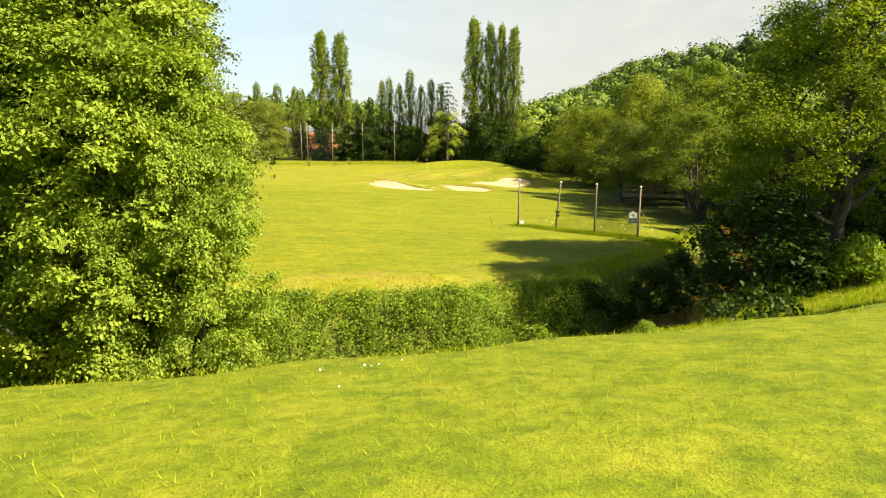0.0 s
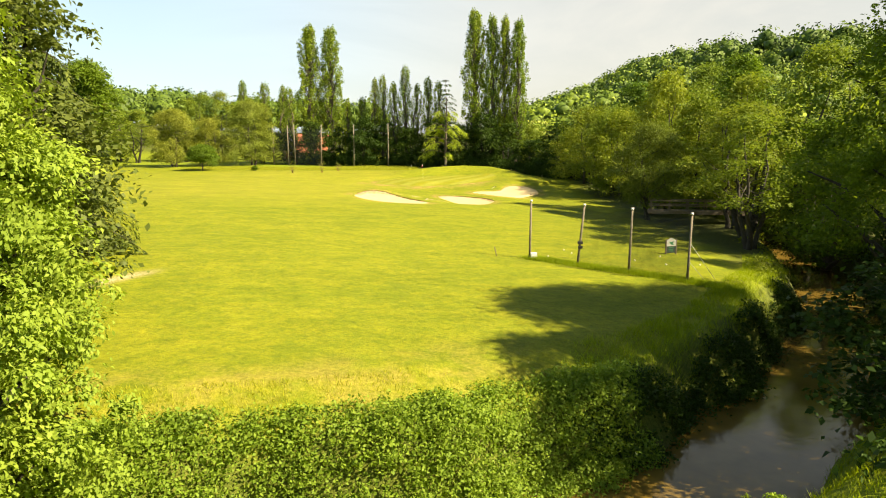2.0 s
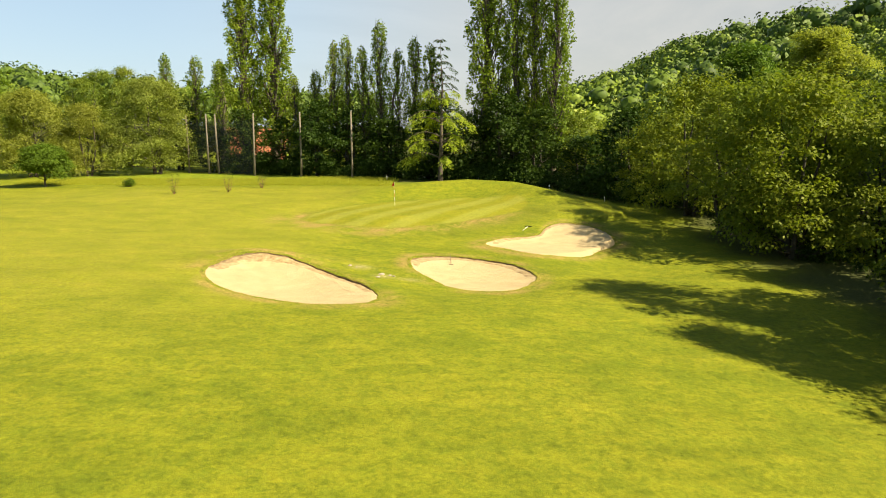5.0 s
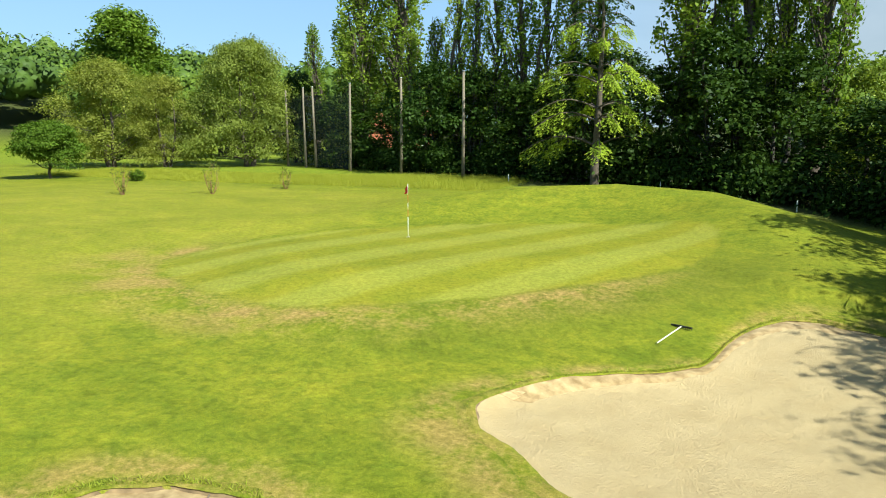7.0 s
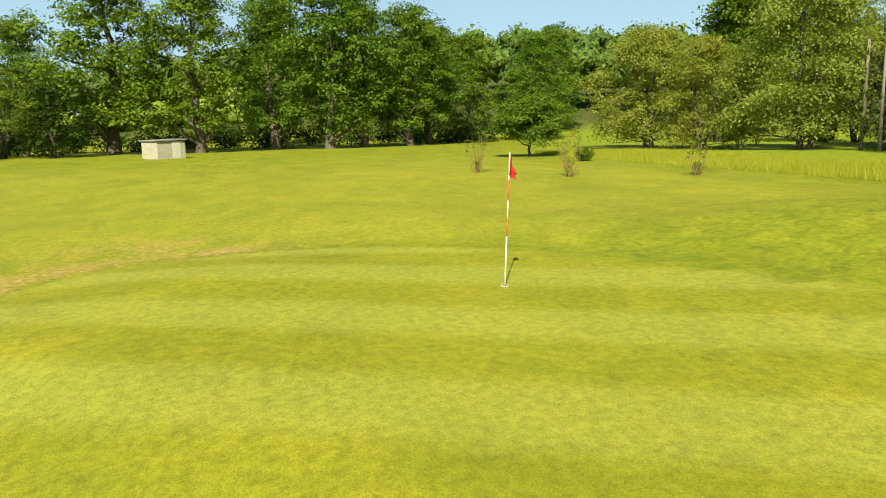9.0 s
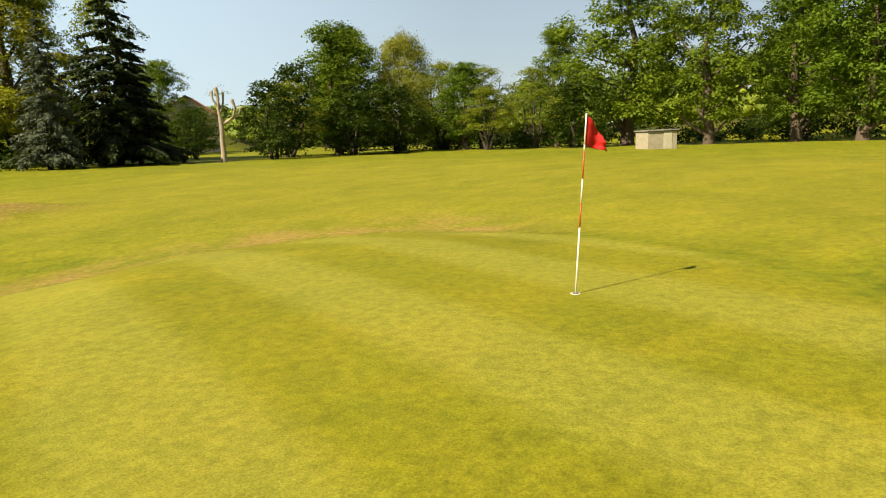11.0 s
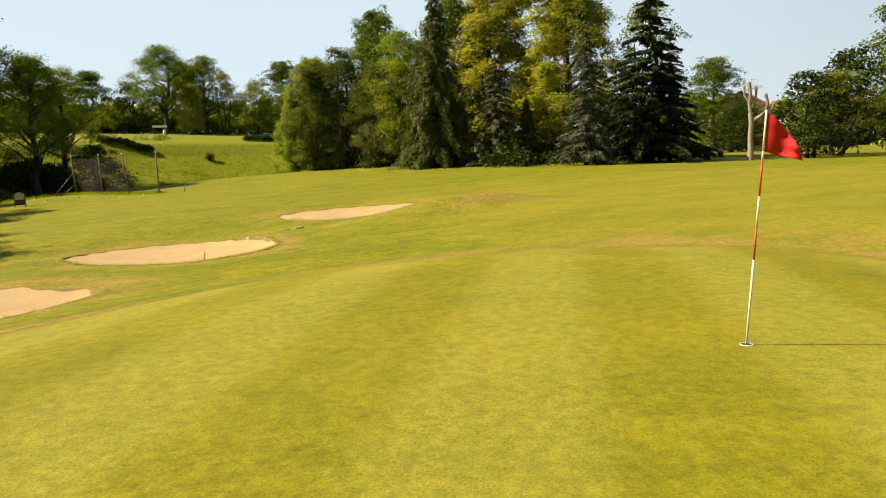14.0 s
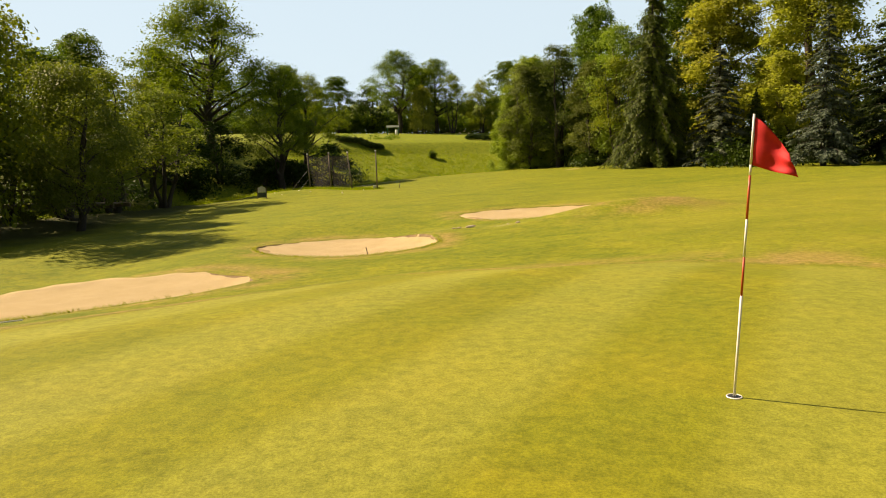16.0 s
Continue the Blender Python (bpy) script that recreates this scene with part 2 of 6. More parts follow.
def ground_material():
    """Turf of several kinds; masks on the mesh say which grows where."""
    m, n, l, p = material("turf")

    def mask(name):
        a = n.new("ShaderNodeAttribute")
        a.attribute_name = name
        return a.outputs["Fac"]

    big = noise_node(n, l, 0.09, 5.0, distort=0.4)
    mid = noise_node(n, l, 0.55, 6.0, rough=0.65)
    fine = noise_node(n, l, 7.0, 6.0, rough=0.75)
    grain = noise_node(n, l, 45.0, 3.0, rough=0.8)
    clump = noise_node(n, l, 1.9, 6.0, rough=0.7, distort=0.8)
    fair = ramp(n, l, mid, [(0.3, (0.142, 0.172, 0.010)), (0.5, (0.178, 0.198, 0.011)), (0.68, (0.214, 0.218, 0.014))])
    fair = mixc(n, l, ramp(n, l, big, [(0.4, (0, 0, 0)), (0.65, (0.45, 0.45, 0.45))]), fair, (0.226, 0.224, 0.015))
    fair = mixc(n, l, ramp(n, l, clump, [(0.42, (0, 0, 0)), (0.66, (0.5, 0.5, 0.5))]), fair, (0.112, 0.160, 0.010))
    mow = n.new("ShaderNodeMapping")
    mow.inputs["Rotation"].default_value = (0, 0, radians(24))
    mow.inputs["Scale"].default_value = (0.8, 1.5, 1.0)
    mtc = n.new("ShaderNodeTexCoord")
    l.new(mtc.outputs["Object"], mow.inputs["Vector"])
    lines = n.new("ShaderNodeTexNoise")
    lines.inputs["Scale"].default_value = 1.0
    lines.inputs["Detail"].default_value = 5.0
    l.new(mow.outputs["Vector"], lines.inputs["Vector"])
    fair = mixc(n, l, 1.0, fair, ramp(n, l, lines.outputs["Fac"], [(0.35, (0.89, 0.92, 0.9)), (0.65, (1.07, 1.06, 1.03))]), "MULTIPLY")
    swath = n.new("ShaderNodeMapping")
    swath.inputs["Rotation"].default_value = (0, 0, radians(-28))
    swath.inputs["Scale"].default_value = (0.22, 0.4, 1.0)
    l.new(mtc.outputs["Object"], swath.inputs["Vector"])
    bands = n.new("ShaderNodeTexNoise")
    bands.inputs["Scale"].default_value = 1.0
    bands.inputs["Detail"].default_value = 6.0
    bands.inputs["Roughness"].default_value = 0.62
    bands.inputs["Distortion"].default_value = 0.5
    l.new(swath.outputs["Vector"], bands.inputs["Vector"])
    worn = ramp(n, l, bands.outputs["Fac"], [(0.36, (0.85, 0.88, 0.8)), (0.5, (1.0, 1.0, 1.0)), (0.64, (1.12, 1.08, 1.12))])
    tuft = noise_node(n, l, 2.6, 5.0, rough=0.7, distort=0.6)
    fair = mixc(n, l, 1.0, fair, ramp(n, l, tuft, [(0.38, (0.76, 0.8, 0.7)), (0.5, (1.0, 1.0, 1.0)), (0.66, (1.1, 1.08, 1.06))]), "MULTIPLY")
    fair = mixc(n, l, 1.0, fair, worn, "MULTIPLY")
    putt = ramp(n, l, mid, [(0.3, (0.165, 0.186, 0.012)), (0.5, (0.196, 0.201, 0.013)), (0.7, (0.225, 0.212, 0.015))])
    putt = mixc(n, l, ramp(n, l, clump, [(0.48, (0, 0, 0)), (0.66, (0.6, 0.6, 0.6))]), putt, (0.142, 0.152, 0.010))
    putt = mixc(n, l, 0.7, putt, worn, "MULTIPLY")
    # mowing stripes
    tc = n.new("ShaderNodeTexCoord")
    dot = n.new("ShaderNodeVectorMath")
    dot.operation = "DOT_PRODUCT"
    dot.inputs[1].default_value = (0.878, -0.479, 0.0)
    l.new(tc.outputs["Object"], dot.inputs[0])
    wob = maths(n, l, "ADD", dot.outputs["Value"], maths(n, l, "MULTIPLY", maths(n, l, "SUBTRACT", mid, 0.5), 0.4))
    wave = maths(n, l, "SINE", maths(n, l, "MULTIPLY", maths(n, l, "SUBTRACT", wob, 1.48), 2 * math.pi / 3.12))
    stripe = maths(n, l, "MULTIPLY", maths(n, l, "ADD", maths(n, l, "MULTIPLY", wave, 1.1), 0.5), 1.0)
    cl = n.new("ShaderNodeClamp")
    l.new(stripe, cl.inputs["Value"])
    putt = mixc(n, l, maths(n, l, "MULTIPLY", cl.outputs["Result"], 0.39), putt, (0.280, 0.292, 0.058))
    rough = ramp(n, l, clump, [(0.3, (0.088, 0.138, 0.008)), (0.5, (0.165, 0.210, 0.012)), (0.7, (0.245, 0.262, 0.023))])
    dry = ramp(n, l, fine, [(0.3, (0.24, 0.165, 0.05)), (0.7, (0.36, 0.25, 0.09))])
    soil = ramp(n, l, fine, [(0.3, (0.055, 0.04, 0.024)), (0.7, (0.14, 0.1, 0.06))])
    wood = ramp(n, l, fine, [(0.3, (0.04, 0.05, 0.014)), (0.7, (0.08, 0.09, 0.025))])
    col = mixc(n, l, mask("rough"), fair, rough)
    col = mixc(n, l, mask("pale"), col, mixc(n, l, 1.0, ramp(n, l, mid, [(0.35, (0.21, 0.218, 0.016)), (0.65, (0.25, 0.235, 0.028))]), worn, "MULTIPLY"))
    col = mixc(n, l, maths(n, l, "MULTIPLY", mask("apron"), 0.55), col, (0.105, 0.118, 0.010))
    col = mixc(n, l, mask("green"), col, putt)
    patch = ramp(n, l, maths(n, l, "ADD", maths(n, l, "MULTIPLY", mid, 0.7), maths(n, l, "MULTIPLY", fine, 0.3)), [(0.43, (0, 0, 0)), (0.58, (0.9, 0.9, 0.9))])
    drym = maths(n, l, "MULTIPLY", mask("dry"), patch)
    col = mixc(n, l, drym, col, dry)
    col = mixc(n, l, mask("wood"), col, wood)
    col = mixc(n, l, mask("soil"), col, soil)
    col = mixc(n, l, maths(n, l, "MULTIPLY", mask("sandy"), ramp(n, l, fine, [(0.4, (0.25, 0.25, 0.25)), (0.55, (1, 1, 1))])), col, (0.4, 0.325, 0.19))
    shade = ramp(n, l, fine, [(0.32, (0.64, 0.66, 0.54)), (0.62, (1.2, 1.17, 1.14))])
    col = mixc(n, l, 0.8, col, shade, "MULTIPLY")
    spk = ramp(n, l, grain, [(0.35, (0.6, 0.6, 0.5)), (0.62, (1.3, 1.28, 1.22))])
    col = mixc(n, l, 0.62, col, spk, "MULTIPLY")
    l.new(col, p.inputs["Base Color"])
    p.inputs["Roughness"].default_value = 0.85
    p.inputs["Specular IOR Level"].default_value = 0.15
    h = maths(n, l, "ADD", maths(n, l, "MULTIPLY", fine, 0.7), maths(n, l, "MULTIPLY", grain, 0.3))
    keep = maths(n, l, "SUBTRACT", 1.0, maths(n, l, "MULTIPLY", mask("green"), 0.75))
    bumped(n, l, p, maths(n, l, "MULTIPLY", h, keep), 0.6, 0.08)
    return m


def water_material():
    m, n, l, p = material("muddy_water")
    f = noise_node(n, l, 0.7, 4.0)
    l.new(ramp(n, l, f, [(0.3, (0.105, 0.066, 0.013)), (0.7, (0.165, 0.106, 0.023))]), p.inputs["Base Color"])
    p.inputs["Roughness"].default_value = 0.08
    p.inputs["IOR"].default_value = 1.33
    rip = noise_node(n, l, 2.2, 3.0)
    bumped(n, l, p, rip, 0.12, 0.04)
    return m


def net_material(name, thin, thick):
    """Loose black netting, half open."""
    m, n, l, p = material(name)
    f = noise_node(n, l, 1.4, 4.0)
    p.inputs["Base Color"].default_value = (0.05, 0.048, 0.042, 1)
    p.inputs["Roughness"].default_value = 0.9
    tr = n.new("ShaderNodeBsdfTransparent")
    mx = n.new("ShaderNodeMixShader")
    l.new(ramp(n, l, f, [(0.3, (thin, thin, thin)), (0.7, (thick, thick, thick))]), mx.inputs["Fac"])
    l.new(tr.outputs["BSDF"], mx.inputs[1])
    l.new(p.outputs["BSDF"], mx.inputs[2])
    l.new(mx.outputs["Shader"], n["Material Output"].inputs["Surface"])
    return m


TURF = ground_material()
WATER = water_material()
NET = net_material("netting", 0.14, 0.3)
NET_THIN = net_material("thin_netting", 0.04, 0.1)
NET_DENSE = net_material("dense_netting", 0.3, 0.5)
RED = plain_material("red_cloth", (0.55, 0.012, 0.015), (0.68, 0.02, 0.022), 14, 0.75)
RED_PAINT = plain_material("red_paint", (0.45, 0.06, 0.02), (0.55, 0.08, 0.03), 30, 0.45)
WHITE = plain_material("white_paint", (0.68, 0.66, 0.6), (0.8, 0.78, 0.72), 20, 0.5)
BLACK = plain_material("black_plastic", (0.012, 0.012, 0.013), (0.03, 0.03, 0.03), 20, 0.5)
METAL = plain_material("galvanised_metal", (0.35, 0.36, 0.36), (0.5, 0.5, 0.5), 12, 0.45, 0.8)
CONCRETE = plain_material("painted_concrete", (0.27, 0.25, 0.18), (0.38, 0.35, 0.26), 2.5, 0.85, 0, 0.3)
ROOF_GREY = plain_material("grey_roofing", (0.16, 0.16, 0.15), (0.27, 0.27, 0.26), 4, 0.8)
TILE_RED = plain_material("terracotta_tiles", (0.34, 0.1, 0.05), (0.46, 0.16, 0.08), 5, 0.8)
RENDER_WALL = plain_material("cream_render", (0.6, 0.52, 0.42), (0.7, 0.62, 0.52), 2, 0.9)
TIMBER = plain_material("grey_timber", (0.1, 0.075, 0.05), (0.2, 0.155, 0.105), 7, 0.85, 0, 0.4)
STONE = plain_material("pale_stone", (0.26, 0.21, 0.14), (0.4, 0.34, 0.24), 8, 0.9, 0, 0.5)
GREEN_PAINT = plain_material("green_paint", (0.02, 0.14, 0.06), (0.03, 0.19, 0.08), 10, 0.5)
DARK_BOARD = plain_material("dark_green_board", (0.015, 0.03, 0.022), (0.03, 0.05, 0.038), 10, 0.5)
GLASS_DARK = plain_material("dark_window", (0.02, 0.025, 0.03), (0.04, 0.045, 0.05), 3, 0.15)
PETAL = plain_material("white_petals", (0.7, 0.7, 0.65), (0.85, 0.85, 0.8), 30, 0.7)


# ---- mesh tools ----
def mesh_np(name, verts, quads, mat, smooth=False, tris=None):
    """A mesh from arrays: verts (n,3), quads (m,4), tris (k,3)."""
    verts = np.asarray(verts, np.float32)
    me = bpy.data.meshes.new(name)
    quads = np.zeros((0, 4), np.int32) if quads is None else np.asarray(quads, np.int32)
    tris = np.zeros((0, 3), np.int32) if tris is None else np.asarray(tris, np.int32)
    loops = np.concatenate([quads.ravel(), tris.ravel()])
    sizes = np.concatenate([np.full(len(quads), 4, np.int32), np.full(len(tris), 3, np.int32)])
    me.vertices.add(len(verts))
    me.vertices.foreach_set("co", verts.ravel())
    me.loops.add(len(loops))
    me.loops.foreach_set("vertex_index", loops)
    me.polygons.add(len(sizes))
    me.polygons.foreach_set("loop_start", np.concatenate([[0], np.cumsum(sizes)[:-1]]).astype(np.int32))
    if smooth:
        me.polygons.foreach_set("use_smooth", np.ones(len(sizes), bool))
    me.update(calc_edges=True)
    me.materials.append(mat)
    return me


def part(name, bm, mat, parent, label=""):
    """Links a bmesh, or a finished mesh, as one object under a thing."""
    if isinstance(bm, bmesh.types.BMesh):
        me = bpy.data.meshes.new(name)
        bm.to_mesh(me)
        bm.free()
        me.materials.append(mat)
    else:
        me = bm
    ob = new(name, me)
    ob.parent = parent
    return tagged(ob, label)


def thing(name, m, label, category, group="", kind=""):
    ob = new(name)
    ob.empty_display_size = 0.2
    ob.matrix_basis = m
    return tagged(ob, label, category, group, kind)


def box(sx, sy, sz, at=(0, 0, 0), bevel=0.0, turn=(0, 0, 0)):
    """A bevelled block, its middle at the given place."""
    bm = bmesh.new()
    bmesh.ops.create_cube(bm, size=1.0, matrix=pose(*at, *turn) @ Matrix.Diagonal((sx, sy, sz, 1)))
    if bevel:
        bmesh.ops.bevel(bm, geom=bm.edges[:], offset=bevel, segments=2, affect="EDGES")
    return bm


def join_bm(*bms):
    out = bmesh.new()
    for b in bms:
        me = bpy.data.meshes.new("tmp")
        b.to_mesh(me)
        b.free()
        out.from_mesh(me)
        bpy.data.meshes.remove(me)
    return out


def tube_arrays(path, radii, sides=7):
    """A tapered tube along a path: verts and quads, closed at the end by its taper."""
    path = np.asarray(path, float)
    k = len(path)
    ang = np.linspace(0, 2 * np.pi, sides, endpoint=False)
    verts = []
    for i in range(k):
        d = path[min(i + 1, k - 1)] - path[max(i - 1, 0)]
        d = d / (np.linalg.norm(d) + 1e-9)
        a = np.cross(d, (0.13, 0.97, 0.2) if abs(d[2]) > 0.6 else (0, 0, 1.0))
        a = a / (np.linalg.norm(a) + 1e-9)
        b = np.cross(d, a)
        verts.append(path[i] + radii[i] * (np.outer(np.cos(ang), a) + np.outer(np.sin(ang), b)))
    verts = np.concatenate(verts)
    i, j = np.meshgrid(np.arange(k - 1), np.arange(sides), indexing="ij")
    j2 = (j + 1) % sides
    quads = np.stack([i * sides + j, i * sides + j2, (i + 1) * sides + j2, (i + 1) * sides + j], -1).reshape(-1, 4)
    return verts, quads


def merge(pieces):
    vs, qs, off = [], [], 0
    for v, q in pieces:
        vs.append(v)
        qs.append(q + off)
        off += len(v)
    return np.concatenate(vs), np.concatenate(qs)


def tube_mesh(name, path, radii, mat, sides=10):
    v, q = tube_arrays(path, radii, sides)
    k = len(v)
    caps = []
    mid = len(v)
    v = np.concatenate([v, [np.asarray(path[-1], float), np.asarray(path[0], float)]])
    for i in range(sides):
        caps.append([k - sides + i, k - sides + (i + 1) % sides, mid])
        caps.append([(i + 1) % sides, i, mid + 1])
    return mesh_np(name, v, q, mat, True, caps)


def leaves_arrays(rng, pts, out, size, slim=0.55, spread=0.9):
    """Small leaf-shaped quads at the points, roughly facing along out."""
    k = len(pts)
    nrm = out + rng.normal(0, spread, (k, 3))
    nrm /= np.linalg.norm(nrm, axis=1, keepdims=True) + 1e-9
    t = rng.normal(0, 1, (k, 3))
    t -= (t * nrm).sum(1, keepdims=True) * nrm
    t /= np.linalg.norm(t, axis=1, keepdims=True) + 1e-9
    b = np.cross(nrm, t)
    s = size * rng.uniform(0.6, 1.3, (k, 1))
    lift = nrm * s * 0.12
    v = np.stack([pts - t * s * 0.5, pts + b * s * slim * 0.5 + lift, pts + t * s * 0.5, pts - b * s * slim * 0.5 + lift], 1).reshape(-1, 3)
    q = np.arange(4 * k).reshape(-1, 4)
    return v, q


def lobes_arrays(rng, lobes, per_area, size, slim=0.6, inner=0.55, flat=0.0, spread=0.5):
    """Leaves over and inside a set of lobes (centre, radii): the outer shell full, the heart thin."""
    pts, outs = [], []
    for c, r in lobes:
        r = np.asarray(r, float) * np.ones(3)
        k = max(12, int(per_area * (r[0] * r[1] + r[0] * r[2] + r[1] * r[2]) / 3))
        d = rng.normal(0, 1, (k, 3))
        d[:, 2] += 0.25
        d /= np.linalg.norm(d, axis=1, keepdims=True)
        f = inner + (1 - inner) * rng.uniform(0, 1, (k, 1)) ** 0.6
        f *= 1 + 0.16 * np.sin(d[:, :1] * 7 + c[0] * 5) * np.sin(d[:, 1:2] * 6 + c[2] * 3)
        pts.append(np.asarray(c) + d * f * r)
        o = d.copy()
        o[:, 2] += flat
        outs.append(o)
    return leaves_arrays(rng, np.concatenate(pts), np.concatenate(outs), size, slim, spread)


def clumps_arrays(rng, lobes, per_area, size, slim=0.6, flat=0.8, spread=0.42, fine=0.33):
    """Foliage in layers: each lobe breaks up into flat ragged sprays that droop outwards, with gaps between."""
    pts, outs = [], []
    for c, r in lobes:
        c, r = np.asarray(c, float), np.asarray(r, float) * np.ones(3)
        k = max(14, int(per_area * (r[0] * r[1] + r[0] * r[2] + r[1] * r[2]) / 3))
        m = max(4, min(12, k // 14))
        d = rng.normal(0, 1, (m, 3))
        d[:, 2] += 0.2
        d /= np.linalg.norm(d, axis=1, keepdims=True)
        at = c + d * r * rng.uniform(0.35, 1.0, (m, 1))
        wide = r.mean() * fine * rng.uniform(0.7, 1.5, m)
        own = rng.integers(0, m, k)
        g = np.clip(rng.normal(0, 1, (k, 3)), -2.0, 2.0)
        off = g * wide[own][:, None] * (1, 1, 0.42)
        off[:, 2] -= 0.38 * (off[:, :2] * d[own][:, :2]).sum(1)
        pts.append(at[own] + off)
        outs.append(d[own] * 0.55 + (0, 0, flat))
    return leaves_arrays(rng, np.concatenate(pts), np.concatenate(outs), size, slim, spread)


def sprays_arrays(rng, pts, along, out, size, slim=0.4):
    """Flat sprays of needles, long in one direction and facing another."""
    k = len(pts)
    t = along + rng.normal(0, 0.22, (k, 3))
    t /= np.linalg.norm(t, axis=1, keepdims=True) + 1e-9
    nrm = out + rng.normal(0, 0.3, (k, 3))
    nrm -= (nrm * t).sum(1, keepdims=True) * t
    nrm /= np.linalg.norm(nrm, axis=1, keepdims=True) + 1e-9
    b = np.cross(nrm, t)
    s = size * rng.uniform(0.6, 1.35, (k, 1))
    v = np.stack([pts - t * s * 0.5, pts + b * s * slim * 0.5 - nrm * s * 0.06, pts + t * s * 0.5, pts - b * s * slim * 0.5 - nrm * s * 0.06], 1).reshape(-1, 3)
    return v, np.arange(4 * k).reshape(-1, 4)


# ---- the lie of the land ----
CREEK = np.array([(-160, -127), (-80, -115.5), (-40, -109), (-20, -105.8), (-8, -103.8), (0, -101.8), (5, -99.8), (9.6, -97), (14.5, -93), (19.5, -87.2),
                  (24, -81.2), (29, -73.5), (33.5, -63), (36.5, -50), (37.5, -35), (36.5, -18), (34.5, 0), (33.5, 15), (34, 40), (45, 90), (60, 160)], float)


def creek_dist(x, y):
    """Distance to the creek's middle line, and on which side (positive: the tee's side)."""
    best = np.full(np.shape(x), 1e9)
    side = np.ones(np.shape(x))
    for (ax, ay), (bx, by) in zip(CREEK[:-1], CREEK[1:]):
        dx, dy = bx - ax, by - ay
        t = np.clip(((x - ax) * dx + (y - ay) * dy) / (dx * dx + dy * dy), 0, 1)
        d = np.hypot(x - ax - t * dx, y - ay - t * dy)
        s = np.where(dx * (y - ay) - dy * (x - ax) < 0, 1.0, -1.0)
        side = np.where(d < best, s, side)
        best = np.minimum(d, best)
    return best, side


def smooth(a, b, v):
    t = np.clip((v - a) / (b - a), 0, 1)
    return t * t * (3 - 2 * t)


GC, GA, GB, GT = (3.1, -1.9), 11.0, 6.6, radians(35)


def green_radius(x, y):
    """1 on the putting green's edge."""
    u = (x - GC[0]) * math.cos(GT) + (y - GC[1]) * math.sin(GT)
    v = -(x - GC[0]) * math.sin(GT) + (y - GC[1]) * math.cos(GT)
    th = np.arctan2(v / GB, u / GA)
    return np.hypot(u / GA, v / GB) / (1 + 0.035 * np.sin(3 * th + 0.6) + 0.02 * np.sin(5 * th) - 0.11 * np.exp(-((th + 1.3) / 0.55) ** 2))


BUNKERS = (
    # middle, half axes, turn, lip height, floor depth, phase
    ((-3.4, -28.6), (5.5, 3.3), -40, 0.55, 0.4, 0.4),
    ((6.3, -22.8), (4.5, 3.45), -55, 0.5, 0.35, 2.1),
    ((13.0, -11.2), (6.2, 4.6), 62, 0.5, 0.12, 4.0),
)


def bunker_edge(i, th):
    """The bunker's outline: scale of its ellipse by angle."""
    ph = BUNKERS[i][5]
    if i == 2:
        th2 = np.mod(th + np.pi, 2 * np.pi) - np.pi
        return 0.97 - 0.55 * np.exp(-(np.abs(th2 - 1.25) / 0.7) ** 3) + 0.12 * np.exp(-((th2 - 2.4) / 0.28) ** 2) + 0.1 * np.exp(-((th2 + 0.2) / 0.5) ** 2) - 0.13 * np.exp(-((th2 + 1.74) / 0.4) ** 2) + 0.012 * np.sin(7 * th + ph)
    return 1 + 0.025 * np.sin(2 * th + ph) + 0.025 * np.sin(3 * th + 2 * ph) + 0.012 * np.sin(7 * th + ph)


def bunker_radius(i, x, y):
    (cx, cy), (a, b), turn, *_ = BUNKERS[i]
    t = radians(turn)
    u = (x - cx) * math.cos(t) + (y - cy) * math.sin(t)
    v = -(x - cx) * math.sin(t) + (y - cy) * math.cos(t)
    th = np.arctan2(v / b, u / a)
    return np.hypot(u / a, v / b) / bunker_edge(i, th), th


MOUND = np.array([(-3, 9.5), (2, 12), (7, 12.8), (11.5, 10.8), (14.6, 6.6), (16.2, 1.5)], float)
MOUND_H = (0.5, 1.0, 1.25, 1.2, 0.9, 0.25)


